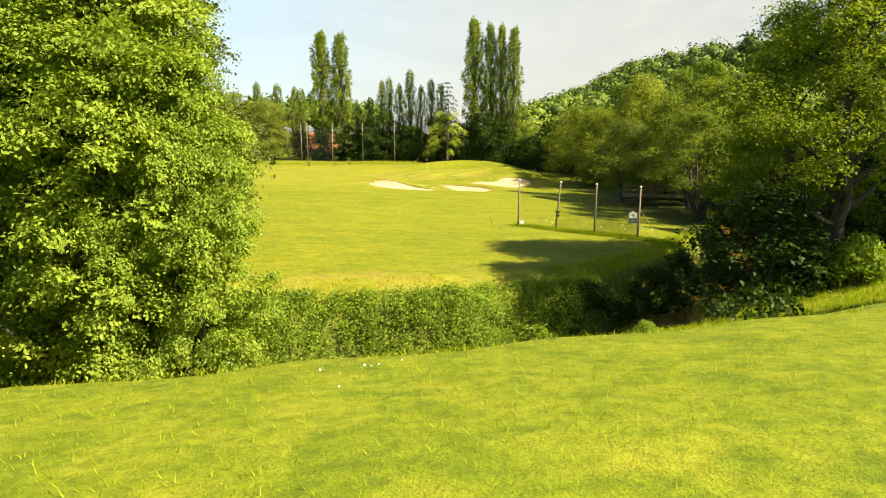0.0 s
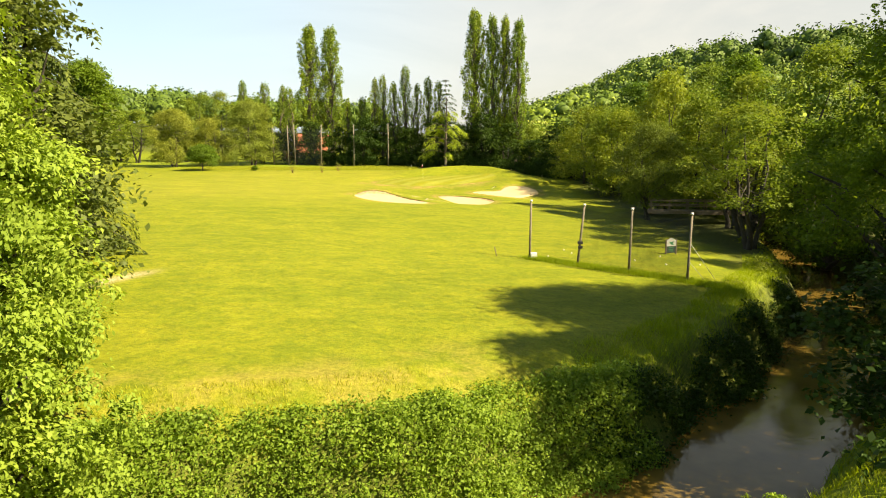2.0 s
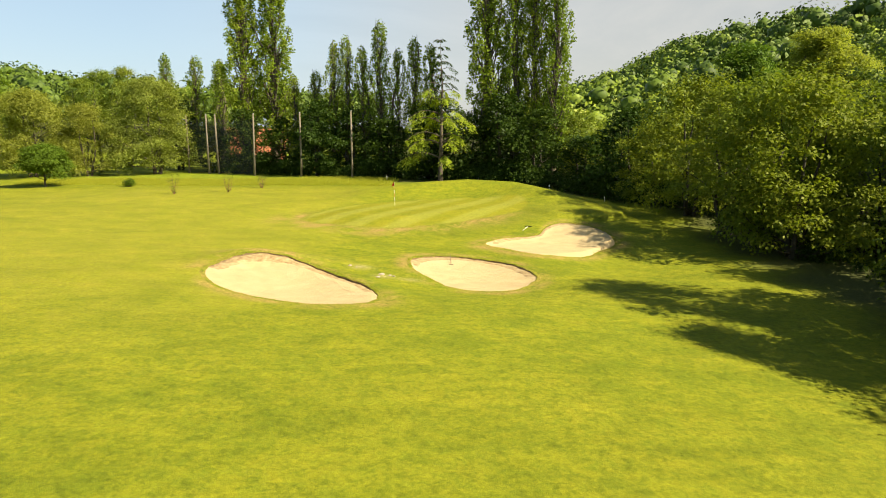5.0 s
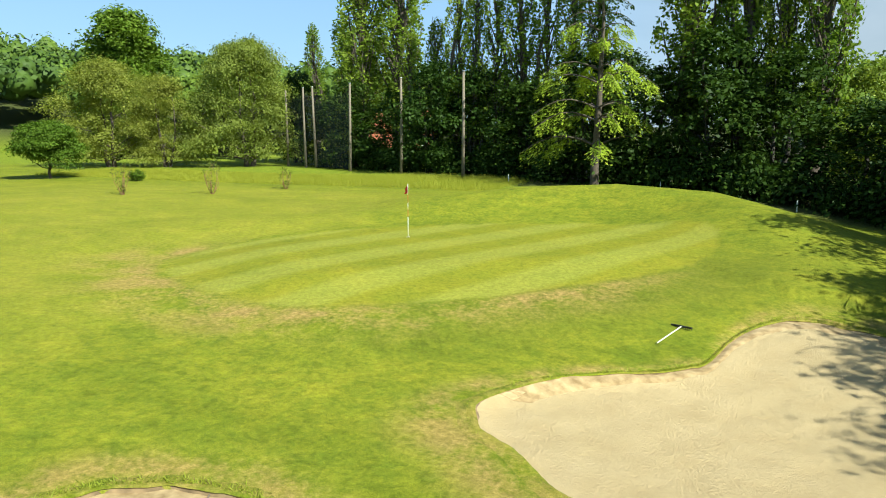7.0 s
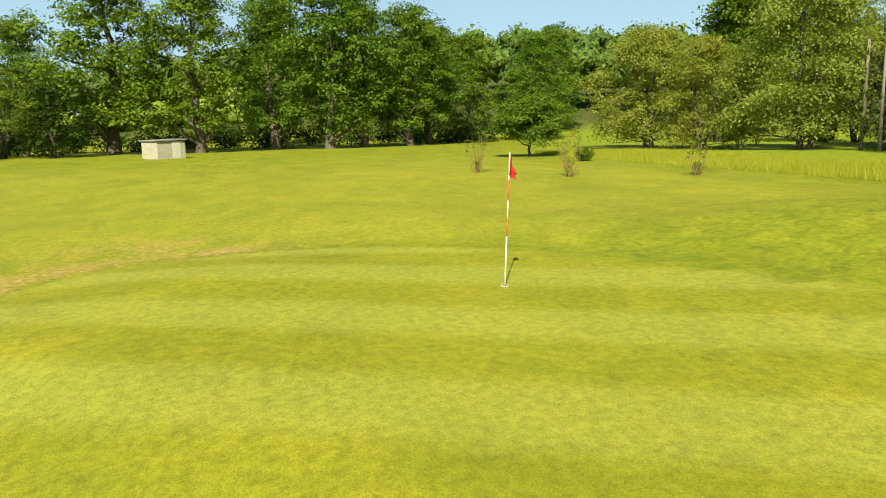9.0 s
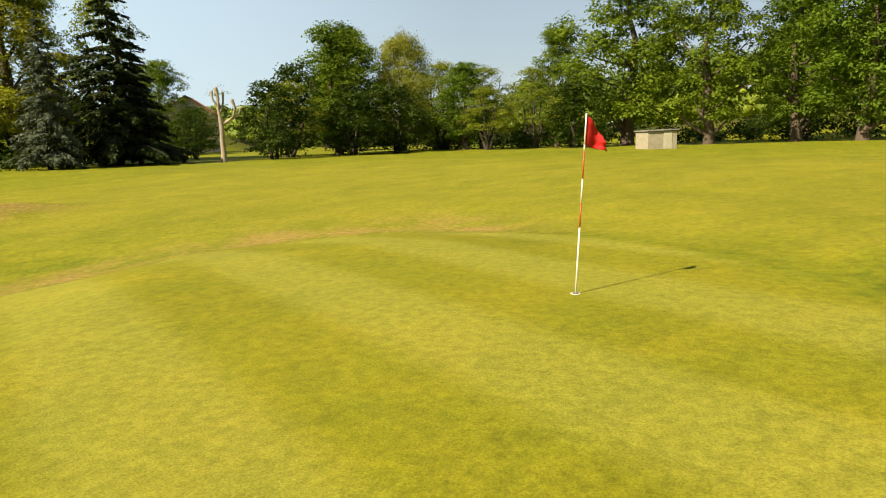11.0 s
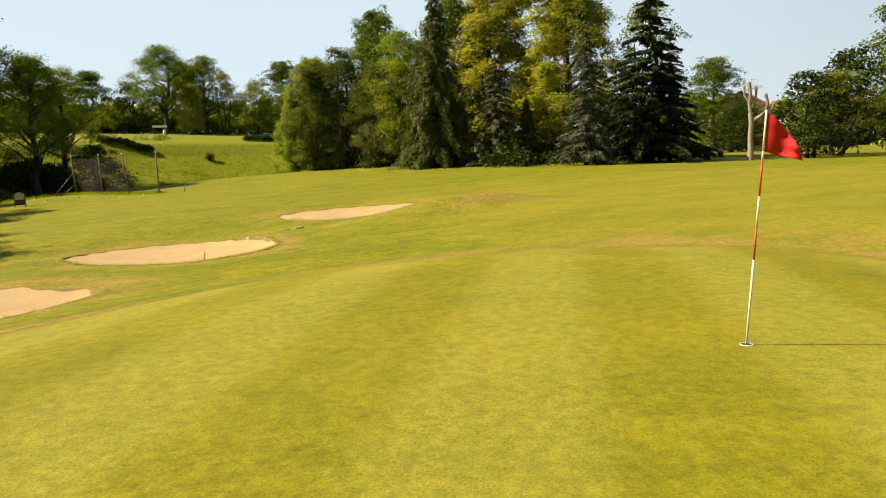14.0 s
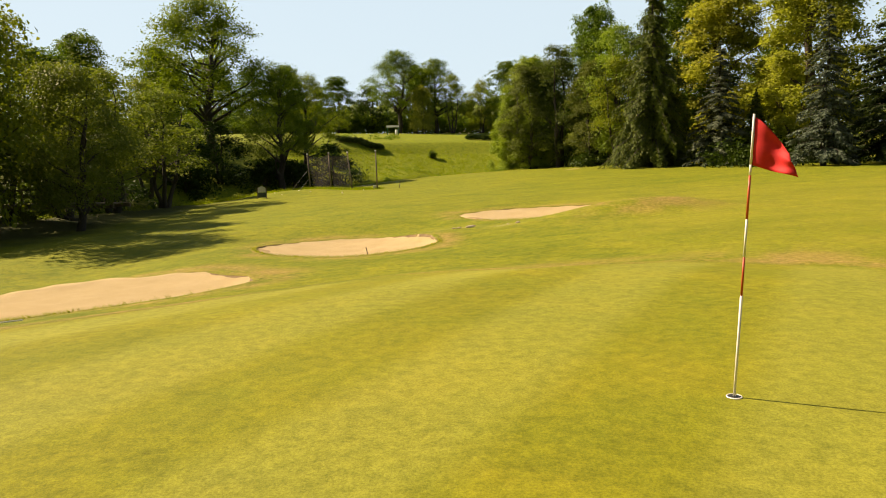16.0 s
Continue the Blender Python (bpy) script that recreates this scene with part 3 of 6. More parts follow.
def turf_height(x, y):
    """The ground before creek and bunkers are cut."""
    x, y = np.asarray(x, float), np.asarray(y, float)
    lie = np.interp(x, [-300, -60, -25, -8, 1, 10, 18, 26, 34, 45, 75, 100, 110, 400], [0.3, 0.2, 0.15, -0.42, -0.92, -1.25, -1.75, -2.1, -1.8, -1.0, 4.2, 12.5, 15, 21])
    back = np.interp(x, [-60, 0, 14, 22, 34, 45, 72, 100, 112, 400], [0.3, 0.45, 0.35, -0.6, -1.2, -0.5, 5.6, 16, 19, 27])
    z = lie + (back - lie) * smooth(-14, 6, y)
    z = z + 0.25 * smooth(-60, -82, y) * smooth(20, 0, x)
    # green pad
    g = green_radius(x, y)
    front = np.clip(0.6 * x - 0.8 * y - 6.2, 0, 8)
    pad = -0.3 * smooth(0.6, 1.05, g) * smooth(1, -6, y) * smooth(4, -2, x) - 0.105 * front - 0.02 * np.clip(-y - 3, 0, 9) + 0.012 * np.clip(y, 0, 9)
    z = z + (pad - z) * smooth(1.62, 1.02, g)
    # mound behind the green
    best = np.zeros(np.shape(x))
    for (a, b, ha, hb) in zip(MOUND[:-1], MOUND[1:], MOUND_H[:-1], MOUND_H[1:]):
        d = b - a
        t = np.clip(((x - a[0]) * d[0] + (y - a[1]) * d[1]) / (d @ d), 0, 1)
        r = np.hypot(x - a[0] - t * d[0], y - a[1] - t * d[1])
        best = np.maximum(best, (ha + t * (hb - ha)) * np.exp(-(r / 3.3) ** 2))
    z = np.maximum(z, z * 0.6 + best) * (best > 0.02) + z * (best <= 0.02)
    # ridges far off
    far = np.hypot(x + 20, y + 30)
    az = np.degrees(np.arctan2(-(x + 20), y + 30))
    ridge = np.interp(az, [-180, -60, -40, -22, -12, 0, 20, 30, 40, 60, 80, 95, 110, 180], [0, 0, 12, 10, 5, 5, 9, 15, 19, 26, 26, 9, 0, 0])
    z = z + ridge * smooth(110, 300, far) * smooth(-60, 20, y + 0.3 * (-x))
    z = z - 0.55 * np.exp(-((x - 16.5) / 4.5) ** 2 - ((y + 20) / 7) ** 2) - 0.16 * np.exp(-((x - 6) / 4) ** 2 - ((y + 20) / 4) ** 2) - 0.25 * np.exp(-((x - 8.5) / 3) ** 2 - ((y + 26) / 4) ** 2) - 0.1 * np.exp(-((x - 11) / 3.2) ** 2 - ((y + 9.6) / 3) ** 2) - 0.25 * np.exp(-((x - 4.5) / 2.6) ** 2 - ((y + 27.2) / 2.6) ** 2) - 0.2 * np.exp(-((x - 7.5) / 4) ** 2 - ((y + 27.5) / 3) ** 2) - 0.3 * np.exp(-((x + 2.2) / 5) ** 2 - ((y + 28.8) / 4.5) ** 2) + 0.45 * np.exp(-((x - 19) / 5) ** 2 - ((y + 74) / 8) ** 2)
    z = z + 0.5 * np.exp(-((x + 5.4) / 3.6) ** 2 - ((y + 23.6) / 1.5) ** 2)
    # low swells
    z = z + 0.09 * np.sin(x * 0.21 + 0.6) * np.sin(y * 0.13 + 1.0) * smooth(0.9, 1.6, g)
    return z


WATER_Z = -4.25


def ground_height(x, y):
    x, y = np.asarray(x, float), np.asarray(y, float)
    z = turf_height(x, y)
    d, side = creek_dist(x, y)
    # the tee's bank beyond the creek
    steps = [0, 2.2, 4, 6, 9, 13, 18, 20, 21.5, 25, 29, 40, 60, 120, 300]
    steep = np.interp(d, steps, [-4.9, -4.4, -3.4, -2.45, -1.05, 0.35, 2.35, 3.6, 4.5, 5.05, 5.3, 6.2, 7.4, 8.6, 10.0])
    gentle = np.interp(d, steps, [-4.6, -4.0, -2.75, -1.25, -0.5, 0.75, 2.5, 3.65, 4.5, 5.05, 5.3, 6.2, 7.4, 8.6, 10.0])
    tee = steep + (gentle - steep) * smooth(1, 9, x)
    tee = tee + 0.02 * (x - 2) * smooth(12, 26, d) * smooth(60, 20, np.abs(x - 10))
    w = smooth(-62, -84, y) * (side > 0)
    z = z - 0.7 * smooth(7, 3.4, d) * (side < 0) * smooth(-84, -92, y) * smooth(-40, -25, x)
    z = z + (tee - z) * w
    cut = smooth(1.8, 4.3, d + 0.35 * np.sin(x * 0.8) + 0.3 * np.sin(y * 0.9 + x * 0.3))
    z = (-4.9) + (z + 4.9) * cut
    for i, ((cx, cy), (a, b), turn, lip, deep, ph) in enumerate(BUNKERS):
        r, th = bunker_radius(i, x, y)
        back = smooth(-0.6, 0.7, np.sin(th + radians(turn) * 0.8))
        z = z + (0.14, 0.0, 0.0)[i] * back * np.exp(-((r - 1.12) / 0.22) ** 2)
        z = z - 1.3 * smooth(1.005, 0.91, r)
    return z


def gz(x, y):
    return float(ground_height(np.array([x]), np.array([y]))[0])


def spaced(lo, hi, zones):
    """Grid lines from lo to hi, dense within the zones (a, b, step), ever wider outside."""
    v, out = lo, [lo]
    while v < hi:
        step = 1e9
        for a, b, s in zones:
            gap = max(a - v, v - b, 0)
            step = min(step, s + gap * 0.09)
        v += step
        out.append(min(v, hi))
    return np.array(out)


xs = spaced(-1600, 1600, [(-10, 20, 0.23), (-30, 40, 0.7)])
ys = spaced(-1600, 1600, [(-34, -6, 0.23), (-105, -94, 0.35), (-130, 16, 0.65)])
gx, gy = np.meshgrid(xs, ys)
gh = ground_height(gx, gy)
nx, ny = len(xs), len(ys)
ii, jj = np.meshgrid(np.arange(ny - 1), np.arange(nx - 1), indexing="ij")
gq = np.stack([ii * nx + jj, ii * nx + jj + 1, (ii + 1) * nx + jj + 1, (ii + 1) * nx + jj], -1).reshape(-1, 4)
ground_mesh = mesh_np("ground", np.stack([gx, gy, gh], -1).reshape(-1, 3), gq, TURF, True)
gd, gside = creek_dist(gx, gy)
gr = green_radius(gx, gy)
bunk = np.min([bunker_radius(i, gx, gy)[0] for i in range(3)], axis=0)
tee_side = (gside > 0) & (gy < -60)
wobble = np.sin(gx * 0.9 + gy * 0.4) * 0.5 + np.sin(gy * 1.3 - gx * 0.5) * 0.5
masks = {
    "green": smooth(1.004, 0.988, gr),
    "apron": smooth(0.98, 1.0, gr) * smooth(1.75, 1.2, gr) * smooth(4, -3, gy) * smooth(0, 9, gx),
    "pale": 0.6 * smooth(1.04, 1.12, gr) * smooth(-1, -7, gx + 0.25 * wobble) * smooth(-46, -28, gy + wobble) * smooth(-60, -25, gx) * smooth(20, 12, gy),
    "rough": np.clip(np.maximum(np.maximum(tee_side, smooth(5.2, 4.4, gd)) * smooth(1.7, 2.0, gd), smooth(17, 22, gy + 0.25 * gx)), 0, 1),
    "dry": np.clip(0.8 * np.exp(-((gx + 5.6) / 3.2) ** 2 - ((gy + 23.0) / 1.2) ** 2) + 0.9 * np.exp(-((gr - 1.07) / 0.045) ** 2) * smooth(-1, -6, gy) + 0.72 * np.exp(-((gr - 1.16) / 0.13) ** 2) * smooth(-2, -7, gy) + 0.85 * np.exp(-((bunk - 1.12) / 0.13) ** 2)
                   + 0.4 * smooth(9.5, 6.5, gd) * smooth(3.5, 5, gd) * smooth(8, 2, gx) * (gside < 0), 0, 1),
    # wood: leaf litter; on the creek bank also painted-in shading under the brambles
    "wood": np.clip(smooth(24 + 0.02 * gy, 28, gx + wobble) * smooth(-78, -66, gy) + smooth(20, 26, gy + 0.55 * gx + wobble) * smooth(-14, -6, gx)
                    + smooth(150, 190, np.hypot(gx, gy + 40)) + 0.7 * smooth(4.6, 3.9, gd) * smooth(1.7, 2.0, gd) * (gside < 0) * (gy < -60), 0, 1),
    "soil": np.clip(smooth(2.2, 1.85, gd + 0.15 * wobble) + smooth(1.0, 0.96, bunk), 0, 1),
    "sandy": np.exp(-(((gx + 13.9) * 0.42 + (gy + 81.7) * 0.91) / 2.4) ** 4) * np.exp(-(((gx + 13.9) * 0.91 - (gy + 81.7) * 0.42) / 0.45) ** 2) * 1.3
    + 0.5 * np.exp(-((gx + 0.2) / 0.6) ** 2 - ((gy + 24.0) / 0.5) ** 2) + 0.6 * np.exp(-((gx - 1.3) / 0.5) ** 2 - ((gy + 25.6) / 0.35) ** 2) + 0.4 * np.exp(-((gx - 2.8) / 0.6) ** 2 - ((gy + 25.9) / 0.3) ** 2),
}
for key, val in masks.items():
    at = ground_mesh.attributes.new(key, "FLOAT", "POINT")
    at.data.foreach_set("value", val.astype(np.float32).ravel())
tagged(new("ground", ground_mesh), "rolling mown golf turf with rough edges and wooded rises", "ground", kind="structure")

# creek water
cv, cq = [], []
for k, (px, py) in enumerate(CREEK):
    d = CREEK[min(k + 1, len(CREEK) - 1)] - CREEK[max(k - 1, 0)]
    d = d / np.linalg.norm(d)
    for s in (-4.5, -1.5, 1.5, 4.5):
        cv.append((px - d[1] * s, py + d[0] * s, WATER_Z))
    if k:
        for s in range(3):
            cq.append((4 * k - 4 + s, 4 * k - 3 + s, 4 * k + 1 + s, 4 * k + s))
water_mesh = mesh_np("water", cv, cq, WATER)
tagged(new("water", water_mesh), "brown muddy creek between overgrown earth banks", "creek", kind="structure")


# ---- bunkers ----
CRUST = plain_material("crusted_sand", (0.2, 0.13, 0.05), (0.45, 0.33, 0.16), 3.5, 0.95, 0, 1.0)


def bunker(i, label):
    (cx, cy), (a, b), turn, lip, deep, ph = BUNKERS[i]
    ob = thing("bunker", pose(cx, cy, 0), label, "sand bunker", "bunkers before the green")
    t = radians(turn)
    n_th, n_r = 160, 16
    th = np.linspace(0, 2 * np.pi, n_th, endpoint=False)
    chips = np.random.default_rng(300 + i).normal(0, 1, n_th)
    chips = 0.5 * chips + 0.25 * np.roll(chips, 1) + 0.25 * np.roll(chips, -1)
    e = bunker_edge(i, th) * (1 + 0.006 * np.sin(23 * th + ph) + 0.011 * chips)

    def ring(scale):
        u, v = a * e * scale * np.cos(th), b * e * scale * np.sin(th)
        return cx + u * math.cos(t) - v * math.sin(t), cy + u * math.sin(t) + v * math.cos(t)

    rim_x, rim_y = ring(1.05)
    rim = ground_height(rim_x, rim_y)
    back = smooth(-0.25, 0.6, np.sin(th + t * 0.8))
    front_z = float(np.mean(rim[back < 0.1]))
    side_x, side_y = math.cos(t), math.sin(t)
    tilt = (0.0, 0.0, 0.75)[i] * (float(np.mean(rim[back > 0.9])) - front_z)
    fall = (rim - front_z)[[0, n_th // 2]]
    verts = []
    for k in range(n_r + 1):
        s = 0.995 * k / n_r
        x, y = ring(s)
        u = ((x - cx) * side_x + (y - cy) * side_y) / a
        v_world = (y - cy) / max(a, b)
        bed = front_z + fall[0] * np.clip(u, 0, 1) * 0.8 + fall[1] * np.clip(-u, 0, 1) * 0.8 + tilt * smooth(-0.7, 1.0, v_world) - deep * (1 - s * s) - 0.02
        w = smooth(0.74, 0.99, np.full(n_th, s)) * back + smooth(0.93, 1.0, np.full(n_th, s)) * (1 - back)
        z = bed + (rim - 0.025 - (0.13, 0.1, 0.05)[i] * back - bed) * w + 0.02 * np.sin(x * 3.1 + y) * np.sin(y * 4.3 - x)
        verts.append(np.stack([x - cx, y - cy, z], -1))
    verts = np.concatenate(verts)
    i2, j2 = np.meshgrid(np.arange(n_r), np.arange(n_th), indexing="ij")
    q = np.stack([i2 * n_th + j2, i2 * n_th + (j2 + 1) % n_th, (i2 + 1) * n_th + (j2 + 1) % n_th, (i2 + 1) * n_th + j2], -1).reshape(-1, 4)
    part("sand", mesh_np("sand", verts, q[:, ::-1][:, [3, 0, 1, 2]], SAND, True), SAND, ob, "raked cream sand")
    grid = verts.reshape(n_r + 1, n_th, 3)
    keep = np.where(back > 0.3)[0]
    k0 = 13
    face = grid[k0:].copy()
    wear = np.random.default_rng(310 + i).uniform(0, 1, n_th)
    wear = 0.4 * wear + 0.3 * np.roll(wear, 1) + 0.3 * np.roll(wear, -2)
    face[0, :, 2] -= 0.03
    face[1:, :, 2] += (0.008 + 0.03 * wear[None, :]) * smooth(0.3, 0.7, back)[None, :] + 0.003
    nk = n_r + 1 - k0
    i3, j3 = np.meshgrid(np.arange(nk - 1), keep, indexing="ij")
    jn = (j3 + 1) % n_th
    fq = np.stack([i3 * n_th + j3, (i3 + 1) * n_th + j3, (i3 + 1) * n_th + jn, i3 * n_th + jn], -1).reshape(-1, 4)
    part("sand_face", mesh_np("sand_face", face.reshape(-1, 3), fq[:, ::-1], CRUST, True), CRUST, ob, "crusted brown sand face below the lip")
    # turf lip, and the bare earth under it where the back has been cut
    ragged = 1 + 0.35 * np.sin(17 * th + ph) * np.sin(5 * th) + 0.25 * np.sin(37 * th + 2 * ph)

    def band(prof):
        rows = []
        for s, dz, deep_back in prof:
            x, y = ring(s)
            zz = ground_height(*ring(max(s, 1.03))) + dz + deep_back * back * ragged
            rows.append(np.stack([x - cx, y - cy, zz], -1))
        i2, j2 = np.meshgrid(np.arange(len(prof) - 1), np.arange(n_th), indexing="ij")
        return np.concatenate(rows), np.stack([i2 * n_th + j2, i2 * n_th + (j2 + 1) % n_th, (i2 + 1) * n_th + (j2 + 1) % n_th, (i2 + 1) * n_th + j2], -1).reshape(-1, 4)

    lv, q = band(((1.09, -0.03, 0), (1.06, 0.0, 0), (1.02, 0.003, 0.004), (0.999, 0.0, 0.004), (0.99, -0.02, 0.0)))
    lip_mesh = mesh_np("lip", lv, q, TURF, True)
    lip_mesh.attributes.new("dry", "FLOAT", "POINT").data.foreach_set("value", np.repeat([0.8, 0.74, 0.62, 0.56, 0.5], n_th).astype(np.float32))
    part("lip", lip_mesh, TURF, ob, "ragged turf lip")
    lv, q = band(((0.998, -0.012, 0.0), (0.99, -0.03, -0.05), (0.984, -0.06, -0.12), (0.97, -0.12, -0.2)))
    part("earth_edge", mesh_np("earth_edge", lv, q, LIP, True), LIP, ob, "bare brown earth under the lip")
    return ob


LIP = plain_material("dry_turf_edge", (0.11, 0.075, 0.035), (0.27, 0.185, 0.09), 4.0, 0.95, 0, 0.8)
bunker(0, "wide pale sand bunker with an eroded turf lip")
bunker(1, "oval pale sand bunker with a cut turf lip")
bunker(2, "long pale sand bunker below the putting green")


# ---- trees ----
def limb_path(rng, a, b, bow=0.12, n=6):
    a, b = np.asarray(a, float), np.asarray(b, float)
    t = np.linspace(0, 1, n)[:, None]
    p = a + (b - a) * t
    size = np.linalg.norm(b - a)
    off = rng.normal(0, bow, 3) * size
    return p + np.sin(np.pi * t) * off + rng.normal(0, 0.012, p.shape) * size * (t > 0) * (t < 1)


def broadleaf(name, seed, h, crown_r, bole, leaf, size, density, n_lobes, bark=BARK, lobe=0.3, droop=0.0, low=0.25, trunks=1, label="", category="tree", top_shape=0.75, limbs=14, uneven=1.0, core=0.2, fine=0.33):
    """A tree with a tapered trunk, limbs and a crown of leafy lobes. Height h, built at the origin."""
    rng = np.random.default_rng(seed)
    ob = thing(name, Matrix.Identity(4), label, category)
    lobes = []
    ph = rng.uniform(0, 6.28, 3)
    for k in range(n_lobes):
        f = (k + 0.5) / n_lobes
        z = bole * 0.75 + (h - bole * 0.75) * (low + (1 - low) * f) * 0.97
        rel = (z - bole * 0.75) / (h - bole * 0.75)
        a = k * 2.399 + rng.uniform(-0.6, 0.6)
        wide = crown_r * (np.sin(np.pi * min(1, 0.12 + 0.88 * rel) ** top_shape)) ** 0.62
        wide *= 1 + uneven * (0.16 * math.sin(2 * a + ph[0]) + 0.14 * math.sin(3 * a + 5 * rel + ph[1]) + 0.1 * math.sin(9 * rel + ph[2]))
        rr = wide * math.sqrt(rng.uniform(core, 1.05))
        r = crown_r * lobe * rng.uniform(0.55, 1.3)
        lobes.append(((rr * 0.84 * math.cos(a), rr * 0.84 * math.sin(a), min(z + rng.normal(0, 0.02) * h, h - r * 0.55) - droop * rr), (r, r, r * rng.uniform(0.5, 0.75))))
    pieces = []
    for s in range(trunks):
        a = s * 2.1 + rng.uniform(0, 1)
        foot = (0.35 * (trunks > 1) * math.cos(a), 0.35 * (trunks > 1) * math.sin(a), -0.4)
        top = (rng.normal(0, 0.05) * h + (trunks > 1) * 0.12 * h * math.cos(a), rng.normal(0, 0.04) * h + (trunks > 1) * 0.12 * h * math.sin(a), h * 0.86)
        path = limb_path(rng, foot, top, 0.03, 9)
        r0 = h * 0.024 / math.sqrt(trunks)
        rad = r0 * np.array([1.5, 1.08, 0.95, 0.85, 0.7, 0.55, 0.4, 0.25, 0.08])
        pieces.append(tube_arrays(path, rad, 9))
        for k in range(limbs // trunks):
            c = lobes[(k * 7 + s * 3) % n_lobes][0]
            at = min(max((c[2] - 0.28 * math.hypot(c[0], c[1]) - 0.1 * h) / (h * 0.86), bole / h * 0.6), 0.85)
            j = at * 8
            start = path[int(j)] + (path[min(int(j) + 1, 8)] - path[int(j)]) * (j - int(j))
            r1 = r0 * (0.55 - 0.35 * at)
            pieces.append(tube_arrays(limb_path(rng, start, c, 0.1), r1 * np.linspace(1, 0.2, 6), 6))
    v, q = merge(pieces)
    part("trunk", mesh_np("trunk", v, q, bark, True), bark, ob)
    v, q = clumps_arrays(rng, lobes, density, size, fine=fine)
    part("crown", mesh_np("crown", v, q, leaf), leaf, ob)
    return ob


def poplar(name, seed, h, width, leaf, size, n, label):
    """A Lombardy poplar: a tall spindle of steep branches."""
    rng = np.random.default_rng(seed)
    ob = thing(name, Matrix.Identity(4), label, "tree")
    path = limb_path(rng, (0, 0, -0.4), (rng.normal(0, 0.01) * h, rng.normal(0, 0.01) * h, h * 0.97), 0.01, 9)
    pieces = [tube_arrays(path, h * 0.013 * np.array([1.5, 1.1, 0.95, 0.85, 0.7, 0.55, 0.4, 0.25, 0.05]), 8)]
    lobes = []
    for i in range(int(n)):
        f = (i + rng.uniform(0, 1)) / n
        z = h * (0.13 + 0.8 * f)
        w = width * min(1, 0.5 + 2.4 * f) * (1 - max(0, f - 0.62) / 0.42) ** 0.55 * math.sqrt(rng.uniform(0.05, 1.0)) * rng.uniform(0.8, 1.2)
        a = i * 2.399 + rng.uniform(-0.5, 0.5)
        wide = width * rng.uniform(0.14, 0.25)
        tall = h * rng.uniform(0.028, 0.062)
        lobes.append(((w * 0.82 * math.cos(a), w * 0.82 * math.sin(a), min(z, h - tall * 0.9)), (wide, wide, tall)))
        if i % 2 == 0:
            z0 = max(0.05 * h, z - 0.16 * h)
            c = lobes[-1][0]
            pieces.append(tube_arrays(limb_path(rng, (0, 0, z0), (c[0], c[1], c[2] + tall * 0.7), 0.04, 5), h * 0.0036 * np.linspace(1, 0.2, 5), 5))
    v, q = merge(pieces)
    part("trunk", mesh_np("trunk", v, q, BARK, True), BARK, ob)
    v, q = lobes_arrays(rng, lobes, 105, size, inner=0.1, spread=0.9)
    part("crown", mesh_np("crown", v, q, leaf), leaf, ob)
    return ob


def conifer(name, seed, h, width, leaf, size, whorls, hang, label, first=0.05, power=0.85, curtain=0.0, dense=1.0):
    """A conifer of whorled boughs that sag and lift at the tip, clad in flat sprays; curtain: how far twigs hang below them."""
    rng = np.random.default_rng(seed)
    ob = thing(name, Matrix.Identity(4), label, "conifer")
    pieces = [tube_arrays(limb_path(rng, (0, 0, -0.4), (0, 0, h), 0.004, 7), h * 0.016 * np.array([1.3, 1, 0.8, 0.6, 0.4, 0.2, 0.03]), 8)]
    pts, alongs, outs = [], [], []
    for i in range(whorls):
        f = i / (whorls - 1)
        z = h * (first + (0.975 - first) * f)
        reach = width * (1 - f) ** power * rng.uniform(0.8, 1.06) + 0.18
        m = int(5 + 4 * (1 - f))
        for k in range(m):
            a = 2 * np.pi * (k + rng.uniform(-0.33, 0.33)) / m + i * 0.7
            r = reach * rng.uniform(0.68, 1.1)
            d = np.array([math.cos(a), math.sin(a), 0])
            sd = np.array([-math.sin(a), math.cos(a), 0])
            zb = z + rng.normal(0, 0.012) * h
            path = np.array([d * r * s + (0, 0, zb + 0.1 * r * math.sin(s * 3.0) - hang * r * s * s + 0.14 * r * max(0, s - 0.7)) for s in np.linspace(0, 1, 6)])
            pieces.append(tube_arrays(path, h * 0.0035 * (1 - 0.6 * f) * np.linspace(1, 0.15, 6), 4))
            kk = int(dense * (16 + (20 + 5 * r) * r))
            s = rng.uniform(0.03, 1.0, kk) ** 0.7
            i0 = np.minimum((s * 5).astype(int), 4)
            base = path[i0] + (path[i0 + 1] - path[i0]) * (s * 5 - i0)[:, None]
            lat = rng.uniform(-1, 1, kk) * 0.3 * r * (1.06 - s) + rng.normal(0, 0.06, kk)
            drop = rng.uniform(0, 1, kk) ** 1.5 * curtain * (0.35 + 0.25 * r)
            pts.append(base + sd * lat[:, None] - np.array([0, 0, 1.0]) * (0.25 * np.abs(lat) + drop)[:, None])
            low = np.where(drop > 0.16, 1.0, 0.28)[:, None]
            alongs.append(d * (1.0 - 0.6 * low) + sd * np.sign(lat)[:, None] * 0.55 - np.array([0, 0, 1.0]) * low)
            outs.append(d * low + np.array([0, 0, 1.0]) * (1.15 - low))
    v, q = merge(pieces)
    part("trunk", mesh_np("trunk", v, q, BARK_DARK, True), BARK_DARK, ob)
    v, q = sprays_arrays(rng, np.concatenate(pts), np.concatenate(alongs), np.concatenate(outs), size)
    part("crown", mesh_np("crown", v, q, leaf), leaf, ob)
    return ob


